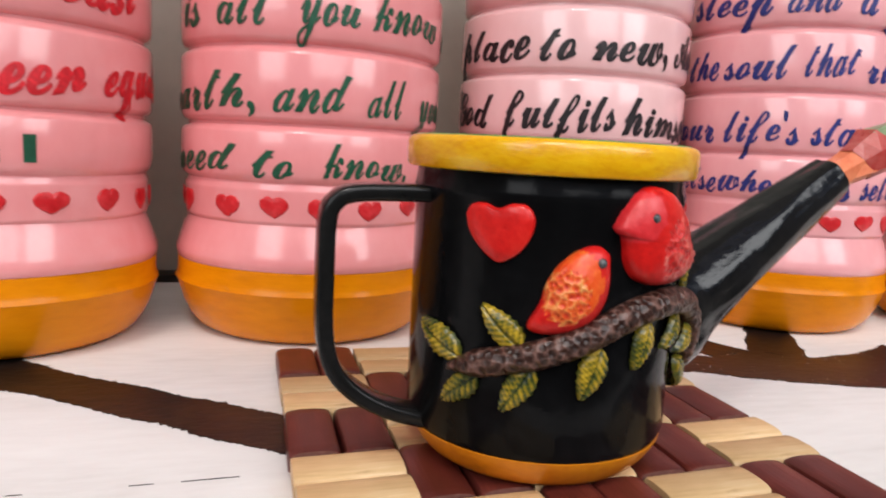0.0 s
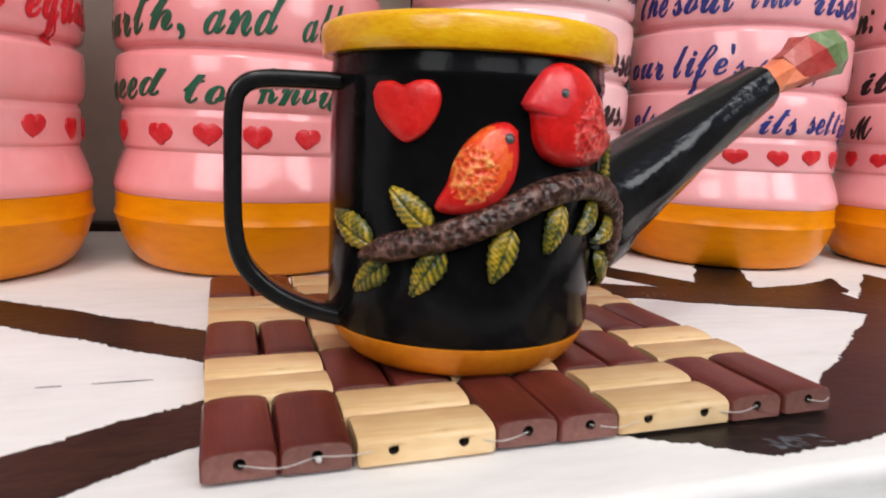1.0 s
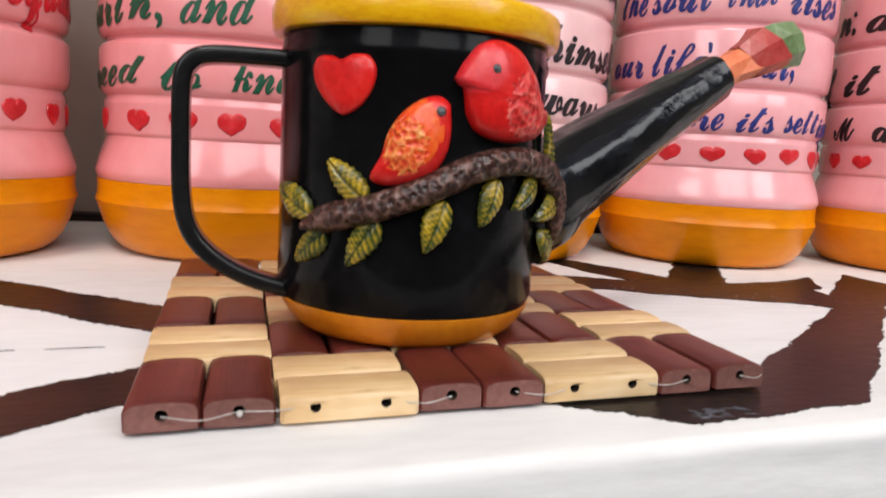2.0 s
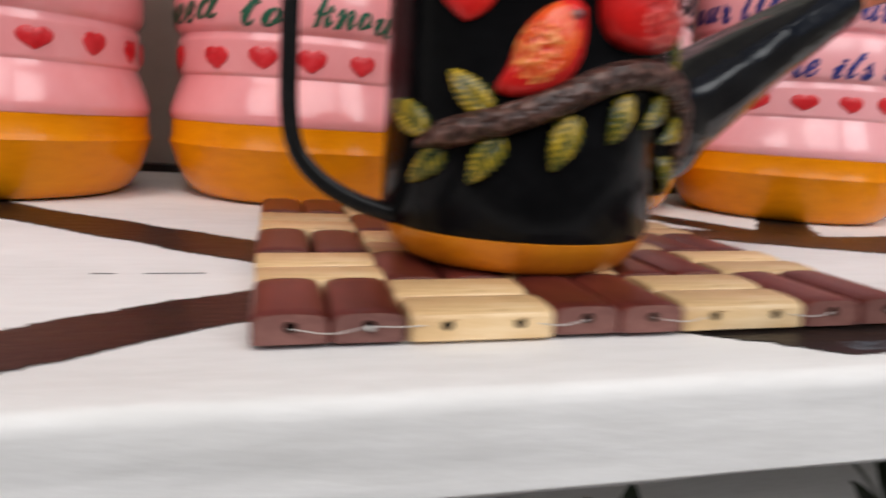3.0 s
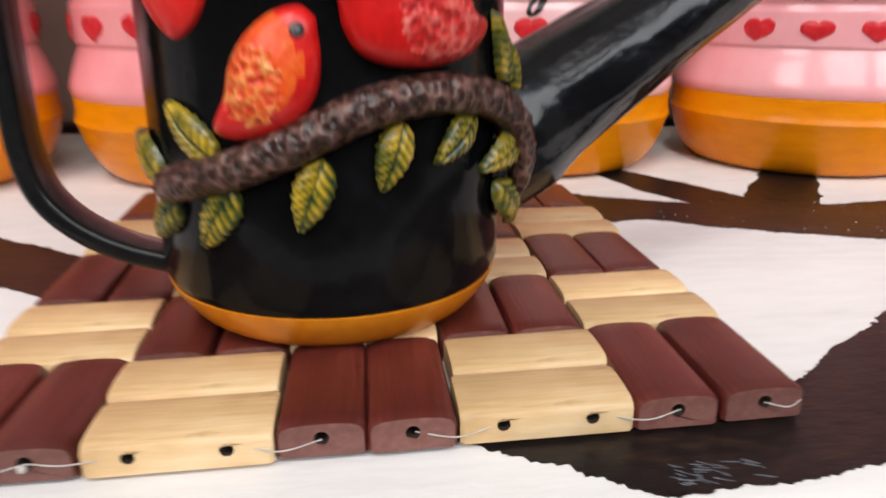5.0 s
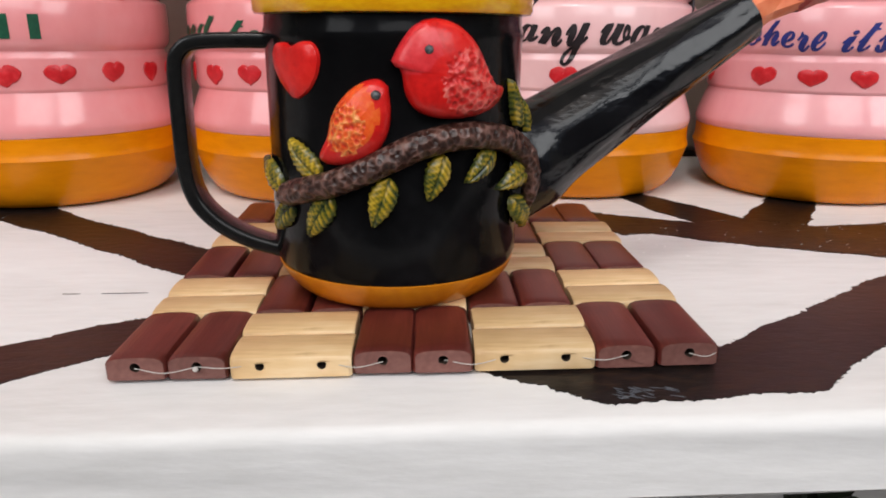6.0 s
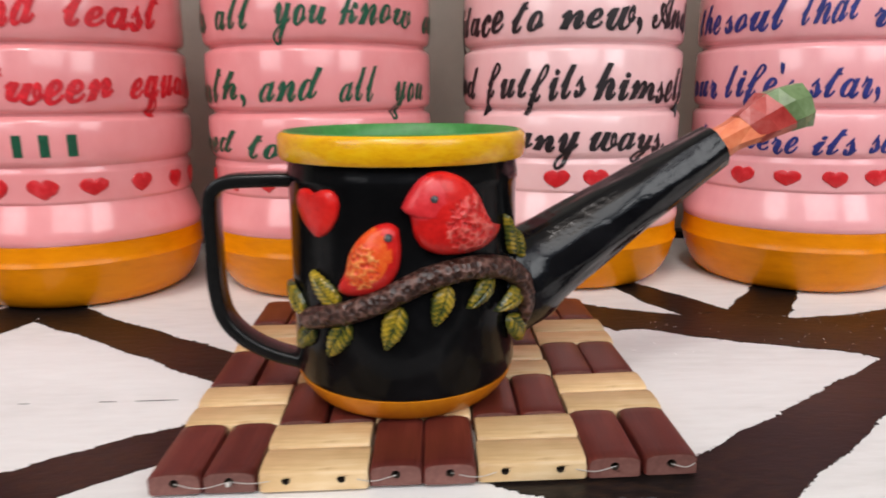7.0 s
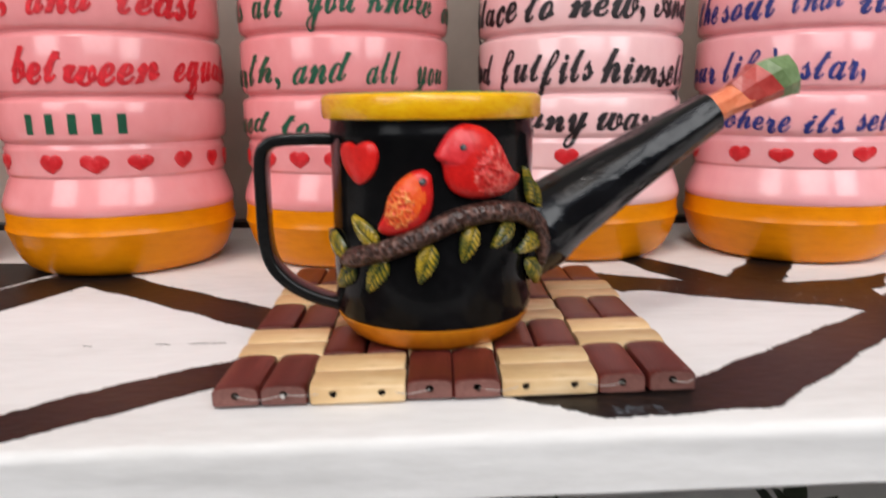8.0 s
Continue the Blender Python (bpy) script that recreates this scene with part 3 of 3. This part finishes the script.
def slat_mesh(name, material, end_hole=False, side_holes=False):
    """A slat along its own x, length CELL, with an arched top; drilled through its end or its side where asked."""
    w, h, L = SLAT, THICK, CELL - 0.0006
    sec = []
    for y, z in ((-0.5, 0.06), (-0.5, 0.70), (-0.46, 0.86), (-0.36, 0.955), (-0.15, 1.0), (0.15, 1.0), (0.36, 0.955), (0.46, 0.86), (0.5, 0.70), (0.5, 0.06), (0.46, 0.0), (-0.46, 0.0)):
        sec.append((y * w, z * h))
    bm = bmesh.new()
    stations = [(-L / 2, 0.93), (-L / 2 + 0.0007, 1.0)] + [(x, 1.0) for x in (-0.0105, -0.0045, 0.0045, 0.0105)] + [(L / 2 - 0.0007, 1.0), (L / 2, 0.93)]
    rings = [[bm.verts.new((x, y * k, (z - h / 2) * k + h / 2)) for y, z in sec] for x, k in stations]
    n = len(sec)
    for s, (a, b) in enumerate(zip(rings, rings[1:])):
        for i in range(n):
            q = (a[i], a[(i + 1) % n], b[(i + 1) % n], b[i])
            if side_holes and i == 0 and s in (2, 4):
                c = sum((v.co for v in q), Vector()) / 4
                hole_ring(bm, q, Vector((c.x, c.y, 0.0035)), Vector((1, 0, 0)), Vector((0, 0, 1)), Vector((0, 1, 0)), 0.00115, 0.004)
            else:
                bm.faces.new(q)
    if end_hole:
        hole_ring(bm, rings[0], Vector((-L / 2, 0, 0.0035)), Vector((0, 1, 0)), Vector((0, 0, 1)), Vector((1, 0, 0)), 0.00125, 0.005)
    else:
        bm.faces.new(rings[0])
    bm.faces.new(rings[-1])
    for f in bm.faces:
        if f.material_index == 0 and abs(f.calc_center_median().x) > L / 2 - 0.0003 and material is M_DARKWOOD:
            f.material_index = 2
    return mesh_of(name, bm, [material, M_HOLE, M_CUT], True, 35)


def mat():
    m = thing("slat_mat", pose(0, 0, 0.0006), "square mat of strung brown and pale bamboo slats", "placemat")
    dark, dark_hole = slat_mesh("brown_slat", M_DARKWOOD), slat_mesh("brown_slat", M_DARKWOOD, end_hole=True)
    pale, pale_hole = slat_mesh("pale_slat", M_PALEWOOD), slat_mesh("pale_slat", M_PALEWOOD, side_holes=True)
    rnd = random.Random(5)
    for col in range(5):
        for row in range(5):
            cx, cy = (col - 2) * CELL, (row - 2) * CELL
            for side in (-1, 1):
                jx, jy, jr, jz = rnd.uniform(-0.0004, 0.0004), rnd.uniform(-0.0005, 0.0005), rnd.uniform(-0.8, 0.8), rnd.uniform(0, 0.0004)
                if (col + row) % 2 == 0:
                    ob = new("slat", dark_hole if row == 0 else dark)
                    x, y, turn = cx + side * 0.0075 + jx, cy + jy, 90 + jr
                else:
                    ob = new("slat", pale_hole if row == 0 and side < 0 else pale)
                    x, y, turn = cx + jx, cy + side * 0.0075 + jy * 0.5, jr
                dx, dy = (shelf_z(x + 0.005, y) - shelf_z(x - 0.005, y)) * 100, (shelf_z(x, y + 0.005) - shelf_z(x, y - 0.005)) * 100
                ob.matrix_world = pose(x, y, shelf_z(x, y) + jz, math.degrees(dy), -math.degrees(dx), 0) @ pose(0, 0, 0, 0, 0, turn)
                ob.parent = m
    hole = lambda i: Vector((-0.0675 + 0.015 * i, -0.0752, 0.0036 + shelf_z(-0.0675 + 0.015 * i, -0.075)))
    for a, b, sag in ((0, 1, 0.0007), (1, 1.85, -0.0002), (3.15, 4, 0.0005), (5, 5.9, 0.0006), (7.15, 8, 0.0004), (9, 9.45, 0.0002)):
        p, q = hole(a), hole(b)
        mid = (p + q) / 2 + Vector((0, -0.0006, -sag))
        part("string", sweep(smooth_line([p + Vector((0, 0.001, 0)), mid, q + Vector((0, 0.001, 0))], 6), circle(0.00012, 6)), M_STRING, m, "thin white nylon string")
    bm = bmesh.new()
    bmesh.ops.create_icosphere(bm, subdivisions=2, radius=0.0007, matrix=Matrix.Translation(hole(1) + Vector((0, -0.0003, 0))))
    part("knot", bm, M_STRING, m, "string knot")


mat()


# ---- watering can ----
CAN_R = 0.0366
CAN = thing("watering_can", pose(-0.0061, -0.0180, 0.0058), "glossy black mug watering can with clay birds and yellow rim", "watering can")
Z0 = 0.0058


def can_shell():
    z = lambda v: v - Z0
    out = [(0.0355, z(0.0139)), (0.0366, z(0.0168)), (0.0366, z(0.0500)), (0.0366, z(0.0765)), (0.0370, z(0.0775)), (0.0370, z(0.0795)), (0.0366, z(0.0805)), (0.0364, z(0.0835))]
    inn = [(0.0345, z(0.0835)), (0.0343, z(0.0185)), (0.0335, z(0.0139))]
    part("body", lathe(out + inn, 128, True), M_BLACK, CAN, "glossy black enamel wall")
    foot = [(0.0, z(0.0054)), (0.0284, z(0.0054)), (0.0296, z(0.0057)), (0.0314, z(0.0070)), (0.0333, z(0.0092)), (0.0349, z(0.0116)), (0.0357, z(0.0132)), (0.0360, z(0.0141)), (0.0346, z(0.0144)), (0.0, z(0.0138))]
    part("foot", lathe(foot, 128), M_FOOT, CAN, "ochre painted foot")
    rim = [(0.0366, z(0.0836)), (0.0388, z(0.0839)), (0.0393, z(0.0847)), (0.0395, z(0.0876)), (0.0395, z(0.0901)), (0.0391, z(0.0914)), (0.0381, z(0.0921)), (0.0366, z(0.0919)),
           (0.0361, z(0.0911)), (0.0360, z(0.0838))]
    part("rim", lathe(rim, 128, True, 0.0015), M_YELLOW, CAN, "thick yellow painted rim")
    lining = [(0.0374, z(0.0921)), (0.0368, z(0.0924)), (0.0359, z(0.0914)), (0.0346, z(0.0880)), (0.0341, z(0.0830)), (0.0339, z(0.0180)), (0.0, z(0.0175)), (0.0, z(0.0170)), (0.0341, z(0.0172)), (0.0344, z(0.0830)), (0.0357, z(0.0900)), (0.0366, z(0.0916))]
    part("lining", lathe(lining, 96), M_GREEN, CAN, "green painted inside")


def local(x, y, z):
    return Vector((x + 0.0061, y + 0.0180, z - Z0))


def can_handle():
    line = smooth_line([local(-0.0395, -0.0212, 0.0768), local(-0.0505, -0.0213, 0.0768), local(-0.0610, -0.0214, 0.0763), local(-0.0655, -0.0214, 0.0742), local(-0.0675, -0.0214, 0.0694),
                        local(-0.0678, -0.0214, 0.0550), local(-0.0675, -0.0214, 0.0400), local(-0.0652, -0.0214, 0.0308), local(-0.0592, -0.0216, 0.0240), local(-0.0503, -0.0218, 0.0190), local(-0.0390, -0.0220, 0.0156)], 6)
    part("handle", sweep(line, rounded(0.0044, 0.0100, 0.0014), (0, 1, 0)), M_HANDLE, CAN, "flat black plastic handle")


SP0, SP1 = local(0.0230, -0.0195, 0.0372), local(0.1000, -0.0072, 0.0852)


def can_spout():
    n, axis = 60, SP1 - SP0
    line = [SP0 + axis * i / n for i in range(n + 1)]
    bm = sweep(line, circle(1.0, 64), None, True, [0.0168 + (0.0074 - 0.0168) * (i / n) ** 0.92 + 0.0014 * math.exp(-((i / n * axis.length - 0.012) / 0.006) ** 2) for i in range(n + 1)])
    for v in bm.verts:
        along = (v.co - SP0).dot(axis) / axis.length_squared
        d = v.co - (SP0 + axis * along)
        turn = math.atan2(d.z, d.y)
        k = noise.noise((along * 2.5, math.cos(turn) * 2.2, math.sin(turn) * 2.2)) * 0.0008 + noise.noise((along * 6, math.cos(turn) * 6, math.sin(turn) * 6)) * 0.0003 + noise.noise(v.co * 220) * 0.00010
        if d.length > 1e-5:
            v.co += d.normalized() * k
    part("spout", bm, M_SPOUT, CAN, "tapered black taped spout", sharp=60)
    u = Vector((0.897, 0.07, 0.437)).normalized()
    side = u.cross(Vector((0, 0, 1))).normalized()
    up = side.cross(u)
    rnd = random.Random(8)

    def wrap(name, mat_, label, stations, closed):
        bm = bmesh.new()
        rings = []
        for s, r, shift, tilt in stations:
            ring = []
            for i in range(8):
                a = 2 * math.pi * (i + 0.5) / 8
                k = r * (1 + rnd.uniform(-0.12, 0.12))
                ring.append(bm.verts.new(SP1 + u * (s + tilt * math.sin(a) * r) + side * k * math.cos(a) + up * (k * math.sin(a) + shift)))
            rings.append(ring)
        for a, b in zip(rings, rings[1:]):
            for i in range(8):
                j = (i + 1) % 8
                bm.faces.new((a[i], a[j], b[j]))
                bm.faces.new((a[i], b[j], b[i]))
        if closed:
            bm.faces.new(rings[-1])
        part(name, bm, mat_, CAN, label, smooth=False)

    wrap("orange_wrap", M_WRAP[0], "creased orange tape", [(-0.003, 0.0060, 0, 0), (0.006, 0.0057, 0, 0), (0.0135, 0.0066, 0, -0.35)], False)
    wrap("red_wrap", M_WRAP[1], "creased red tape", [(0.0120, 0.0066, 0, -0.35), (0.0175, 0.0078, 0.0002, -0.4), (0.0235, 0.0089, 0.0004, -0.35)], False)
    wrap("green_wrap", M_WRAP[2], "creased green tape at the tip", [(0.0222, 0.0088, 0.0004, -0.35), (0.0275, 0.0093, 0.0002, -0.25), (0.0330, 0.0080, -0.0006, 0.1)], True)


def skin(deg, z_mm, lift):
    """A place on the can's wall, which swells at the spout's root: degrees round it, height in mm over the shelf, metres off the wall."""
    swell = 0.0034 * math.exp(-((deg + 20) / 13) ** 2 - ((z_mm - 42) / 15) ** 2)
    r, a = CAN_R + lift + swell, radians(deg + 2.5)
    return Vector((r * math.cos(a), r * math.sin(a), z_mm / 1000 - Z0))


MM = 180 / (math.pi * CAN_R * 1000)


def relief(outline, rings, extra=None):
    """A cushion over a closed outline (degrees, mm): rings of (share of the outline, height)."""
    pts = [(p.x, p.y) for p in smooth_line([(a / MM, z, 0) for a, z in outline + outline[:1]], 4)][:-1]
    cx, cz = sum(p[0] for p in pts) / len(pts), sum(p[1] for p in pts) / len(pts)
    bm = bmesh.new()
    loops = []
    for k, lift in rings:
        loop = []
        for x, z in pts:
            qx, qz = cx + (x - cx) * k, cz + (z - cz) * k
            loop.append(bm.verts.new(skin(qx * MM, qz, lift + (extra(qx * MM, qz) if extra and 0 < k < 0.93 else 0))))
        loops.append(loop)
    for a, b in zip(loops, loops[1:]):
        for i in range(len(a)):
            bm.faces.new((a[i], a[(i + 1) % len(a)], b[(i + 1) % len(a)], b[i]))
    top = bm.verts.new(skin(cx * MM, cz, rings[-1][1] + (extra(cx * MM, cz) if extra else 0)))
    for i in range(len(pts)):
        bm.faces.new((loops[-1][i], loops[-1][(i + 1) % len(pts)], top))
    return bm


def where(bm, deg0, z0, da, dz):
    """Faces whose middle lies in an ellipse on the wall."""
    for f in bm.faces:
        c = f.calc_center_median()
        a, z = math.degrees(math.atan2(c.y, c.x)), (c.z + Z0) * 1000
        if ((a - deg0) / da) ** 2 + ((z - z0) / dz) ** 2 < 1:
            yield f


def ball(bm, at, r, index):
    made = bmesh.ops.create_icosphere(bm, subdivisions=2, radius=r, matrix=Matrix.Translation(at))
    for f in {f for v in made["verts"] for f in v.link_faces}:
        f.material_index = index


DOME = [(1.0, -0.0003), (0.99, 0.0014), (0.95, 0.0026), (0.86, 0.0036), (0.74, 0.0043), (0.62, 0.0047), (0.5, 0.0050), (0.38, 0.0052), (0.26, 0.0053), (0.13, 0.0054)]


def scales(deg0, z0, da, dz):
    """Little pressed scales inside an ellipse, for a wing."""
    def f(a, z):
        k = ((a - deg0) / da) ** 2 + ((z - z0) / dz) ** 2
        if k > 1:
            return 0.0
        return (0.0004 * max(0.0, math.sin(a / MM * 2.6) * math.sin(z * 2.6 + a / MM * 1.2)) + 0.0005) * min(1, (1 - k) * 4)
    return f


def ornaments():
    hb = relief([(-147, 73.8), (-144.5, 76.2), (-139, 76.6), (-134, 75.6), (-128.5, 76.9), (-123, 76.6), (-120, 73.6), (-121, 69.4), (-125, 65.4), (-130.5, 63.0), (-134.5, 63.0), (-141, 66.2), (-145.5, 70.0)],
                [(1.0, -0.0003), (0.97, 0.0011), (0.88, 0.0017), (0.6, 0.0020), (0.3, 0.0021)])
    part("clay_heart", hb, M_RED, CAN, "red clay heart")
    big = relief([(-91.6, 72.6), (-88.5, 76.4), (-84, 80.2), (-77.5, 82.3), (-70, 82.0), (-63, 79.8), (-57, 75.6), (-52, 69.5), (-48, 66.2), (-43, 65.2), (-45.5, 62.3), (-52, 59.8), (-60, 58.7),
                  (-68, 58.4), (-76, 59.0), (-82.5, 61.0), (-86.2, 64.6), (-87.2, 68.2), (-88.2, 70.6), (-90, 71.2)], DOME, scales(-60, 68, 11, 8))
    for f in where(big, -82, 75.5, 10.5, 6.0):
        f.material_index = 1
    for f in where(big, -59, 67.5, 12.5, 8.5):
        f.material_index = 3
    ball(big, skin(-78.6, 75.2, 0.0040), 0.0014, 2)
    part("red_bird_ornament", big, [M_RED, M_HEADPINK, M_EYE, M_REDSCALE], CAN, "red clay bird ornament", sharp=0)
    small = relief([(-92.6, 66.6), (-96, 68.2), (-101, 67.9), (-106.5, 66.0), (-111.5, 62.8), (-115, 58.6), (-116.8, 54.0), (-120.8, 48.6), (-117, 46.9), (-110, 47.0), (-103, 48.2), (-97, 50.8), (-93, 55.2),
                    (-91.8, 60.5)], [(k, l * 0.82) for k, l in DOME], scales(-105, 57, 8, 6.5))
    for f in where(small, -103, 59.5, 9.5, 8.0):
        f.material_index = 1
    for f in where(small, -105.5, 56.5, 7.5, 6.5):
        f.material_index = 3
    ball(small, skin(-96.8, 64.6, 0.0031), 0.0013, 2)
    part("orange_bird_ornament", small, [M_RED, M_ORANGE, M_EYE, M_ORANGESCALE], CAN, "orange-red clay bird ornament", sharp=0)


def branch():
    line = smooth_line([skin(a, z - 1.2, l) for a, z, l in ((-152, 36.0, 0.0006), (-138.5, 38.8, 0.0012), (-127, 41.0, 0.0014), (-115.4, 43.2, 0.0016), (-103.5, 46.4, 0.0018), (-92.4, 50.0, 0.0018), (-81.6, 53.2, 0.0018),
                                                     (-70.2, 54.9, 0.0018), (-57.5, 55.2, 0.0018), (-43.4, 53.6, 0.002), (-33, 50.6, 0.002), (-27.5, 45.5, 0.0024), (-25, 38.5, 0.0026), (-24.5, 30, 0.0014))], 14)
    n = len(line)
    bm = sweep(line, circle(1.0, 18), None, True, [0.0009 + 0.0026 * min(1, i / 14, 0.45 + (n - 1 - i) / 60, (n - 1 - i) / 18) for i in range(n)])
    layer = bm.verts.layers.float.new("vein")
    for v in bm.verts:
        k = noise.noise(v.co * 700)
        v[layer] = 0.45 + 0.7 * k
        c = Vector((v.co.x, v.co.y, 0)).normalized()
        v.co += (c + Vector((0, 0, 0.4 * math.copysign(1, k)))) * 0.0006 * k
    return part("branch", bm, M_BRANCH, CAN, "knobbly brown clay branch", sharp=0)


def leaf(a0, z0, a1, z1, width, lift):
    """A clay leaf from its stalk to its tip: pressed midrib, slanted veins, toothed edge."""
    n, m = 22, 8
    bm = bmesh.new()
    layer = bm.verts.layers.float.new("vein")
    p, q = Vector((a0 / MM, z0 - 1.4)), Vector((a1 / MM, z1 - 1.4))
    d = q - p
    L = d.length
    d.normalize()
    s = Vector((-d.y, d.x))
    rows = []
    for i in range(n + 1):
        t = i / n
        half = width * L * (math.sin(math.pi * min(1, t ** 0.8)) ** 0.75) * (1 - 0.25 * t) + 0.02
        half *= 1 + 0.10 * (1 if i % 3 == 0 else -0.3)
        row = []
        for k in range(-m, m + 1):
            w = k / m
            rib = math.exp(-(w * half / 0.35) ** 2)
            vein = 0.5 + 0.5 * math.sin((t * L - abs(w) * half * 0.8) * 3.6)
            h = 0.0009 * (1 - w * w) + 0.0007 - 0.0006 * rib + 0.00032 * vein * (1 - rib)
            if abs(k) == m or i in (0, n):
                h = -0.0002
            xy = p + d * (t * L) + s * (w * half)
            v = bm.verts.new(skin(xy.x * MM, xy.y, lift * math.sin(math.pi * 0.9 * t) + h))
            v[layer] = max(0.0, min(1.0, (0.15 + 0.9 * vein ** 0.8) * (1 - 0.75 * rib) * (1 - 0.6 * w ** 8)))
            row.append(v)
        rows.append(row)
    for a, b in zip(rows, rows[1:]):
        for k in range(2 * m):
            bm.faces.new((a[k], a[k + 1], b[k + 1], b[k]))
    return part("leaf", bm, M_LEAF, BRANCH, "", sharp=0)


def leaves():
    for spec in ((-146, 39.5, -169, 46.5, 0.27, 0.001), (-121.5, 44.0, -138, 54.0, 0.27, 0.001), (-138, 36.0, -154, 27.0, 0.27, 0.001), (-117, 40.2, -128.5, 27.8, 0.27, 0.001),
                 (-92.5, 45.5, -99.5, 32.2, 0.28, 0.001), (-71.0, 51.2, -77.8, 38.9, 0.28, 0.001), (-46.5, 51.5, -61.5, 43.0, 0.28, 0.0015), (-24, 46.0, -45, 40.0, 0.26, 0.0025),
                 (-33, 36.5, -19, 25.5, 0.28, 0.002), (-27, 55.5, -35.5, 69.0, 0.24, 0.001), (-18, 52.0, -25, 64.0, 0.22, 0.001), (-16.5, 47.0, -15.5, 35.0, 0.22, 0.0045)):
        leaf(*spec)


can_shell()
can_handle()
can_spout()
ornaments()
BRANCH = branch()
leaves()


# ---- potted plants on the board below ----
def lower_board():
    b = thing("lower_shelf", pose(0, 0, -0.2105), "white painted board under the shelf", "shelf")
    part("plank", box(-0.75, 0.75, -0.09, 0.245, -0.018, 0, 0.002), M_WHITE, b)
    for x in (-0.6, 0.6):
        part("bracket", box(x - 0.012, x + 0.012, -0.04, 0.2615, -0.05, -0.0181, 0.002), M_STRIPE, b)


def plant(x, y, tip, seed):
    p = thing("potted_plant", pose(x, y, -0.2103), "small green leafy plant in a clay pot", "plant", "plants under the shelf")
    pot = [(0.0, 0.0), (0.021, 0.0), (0.0235, 0.002), (0.029, 0.045), (0.032, 0.046), (0.0325, 0.058), (0.0295, 0.058), (0.028, 0.050), (0.0, 0.050)]
    part("pot", lathe(pot, 40), M_POT, p, "reddish clay pot")
    rnd = random.Random(seed)
    stem_top = tip + 0.2103 - 0.03
    part("stem", sweep(smooth_line([(0, 0, 0.049), (0.002, 0.001, 0.08), (0.0, 0.0, stem_top)], 6), circle(0.0022, 8)), M_PLANT, p)
    bm = bmesh.new()
    for i in range(26):
        a, k = i * 2.4, i / 25
        z0 = 0.07 + (stem_top - 0.07) * k
        out, L = Vector((math.cos(a), math.sin(a), 0)), rnd.uniform(0.026, 0.036)
        side = Vector((-out.y, out.x, 0))
        rows = []
        for s_ in range(7):
            t = s_ / 6
            c = out * (L * t * (1.0 - 0.45 * k)) + Vector((0, 0, z0 + L * (0.25 + 0.75 * k) * t - 0.010 * t * t))
            w = 0.0045 * math.sin(math.pi * (0.12 + 0.88 * t) ** 0.8) + 0.0002
            rows.append([bm.verts.new(c - side * w + Vector((0, 0, 0.0012))), bm.verts.new(c), bm.verts.new(c + side * w + Vector((0, 0, 0.0012)))])
        for r0, r1 in zip(rows, rows[1:]):
            for q in range(2):
                bm.faces.new((r0[q], r0[q + 1], r1[q + 1], r1[q]))
    bmesh.ops.solidify(bm, geom=bm.faces[:], thickness=0.0007)
    part("foliage", bm, M_PLANT, p)


lower_board()
for spec in ((0.137, -0.025, -0.046, 1), (0.036, -0.028, -0.058, 2), (-0.105, -0.02, -0.056, 3)):
    plant(*spec)
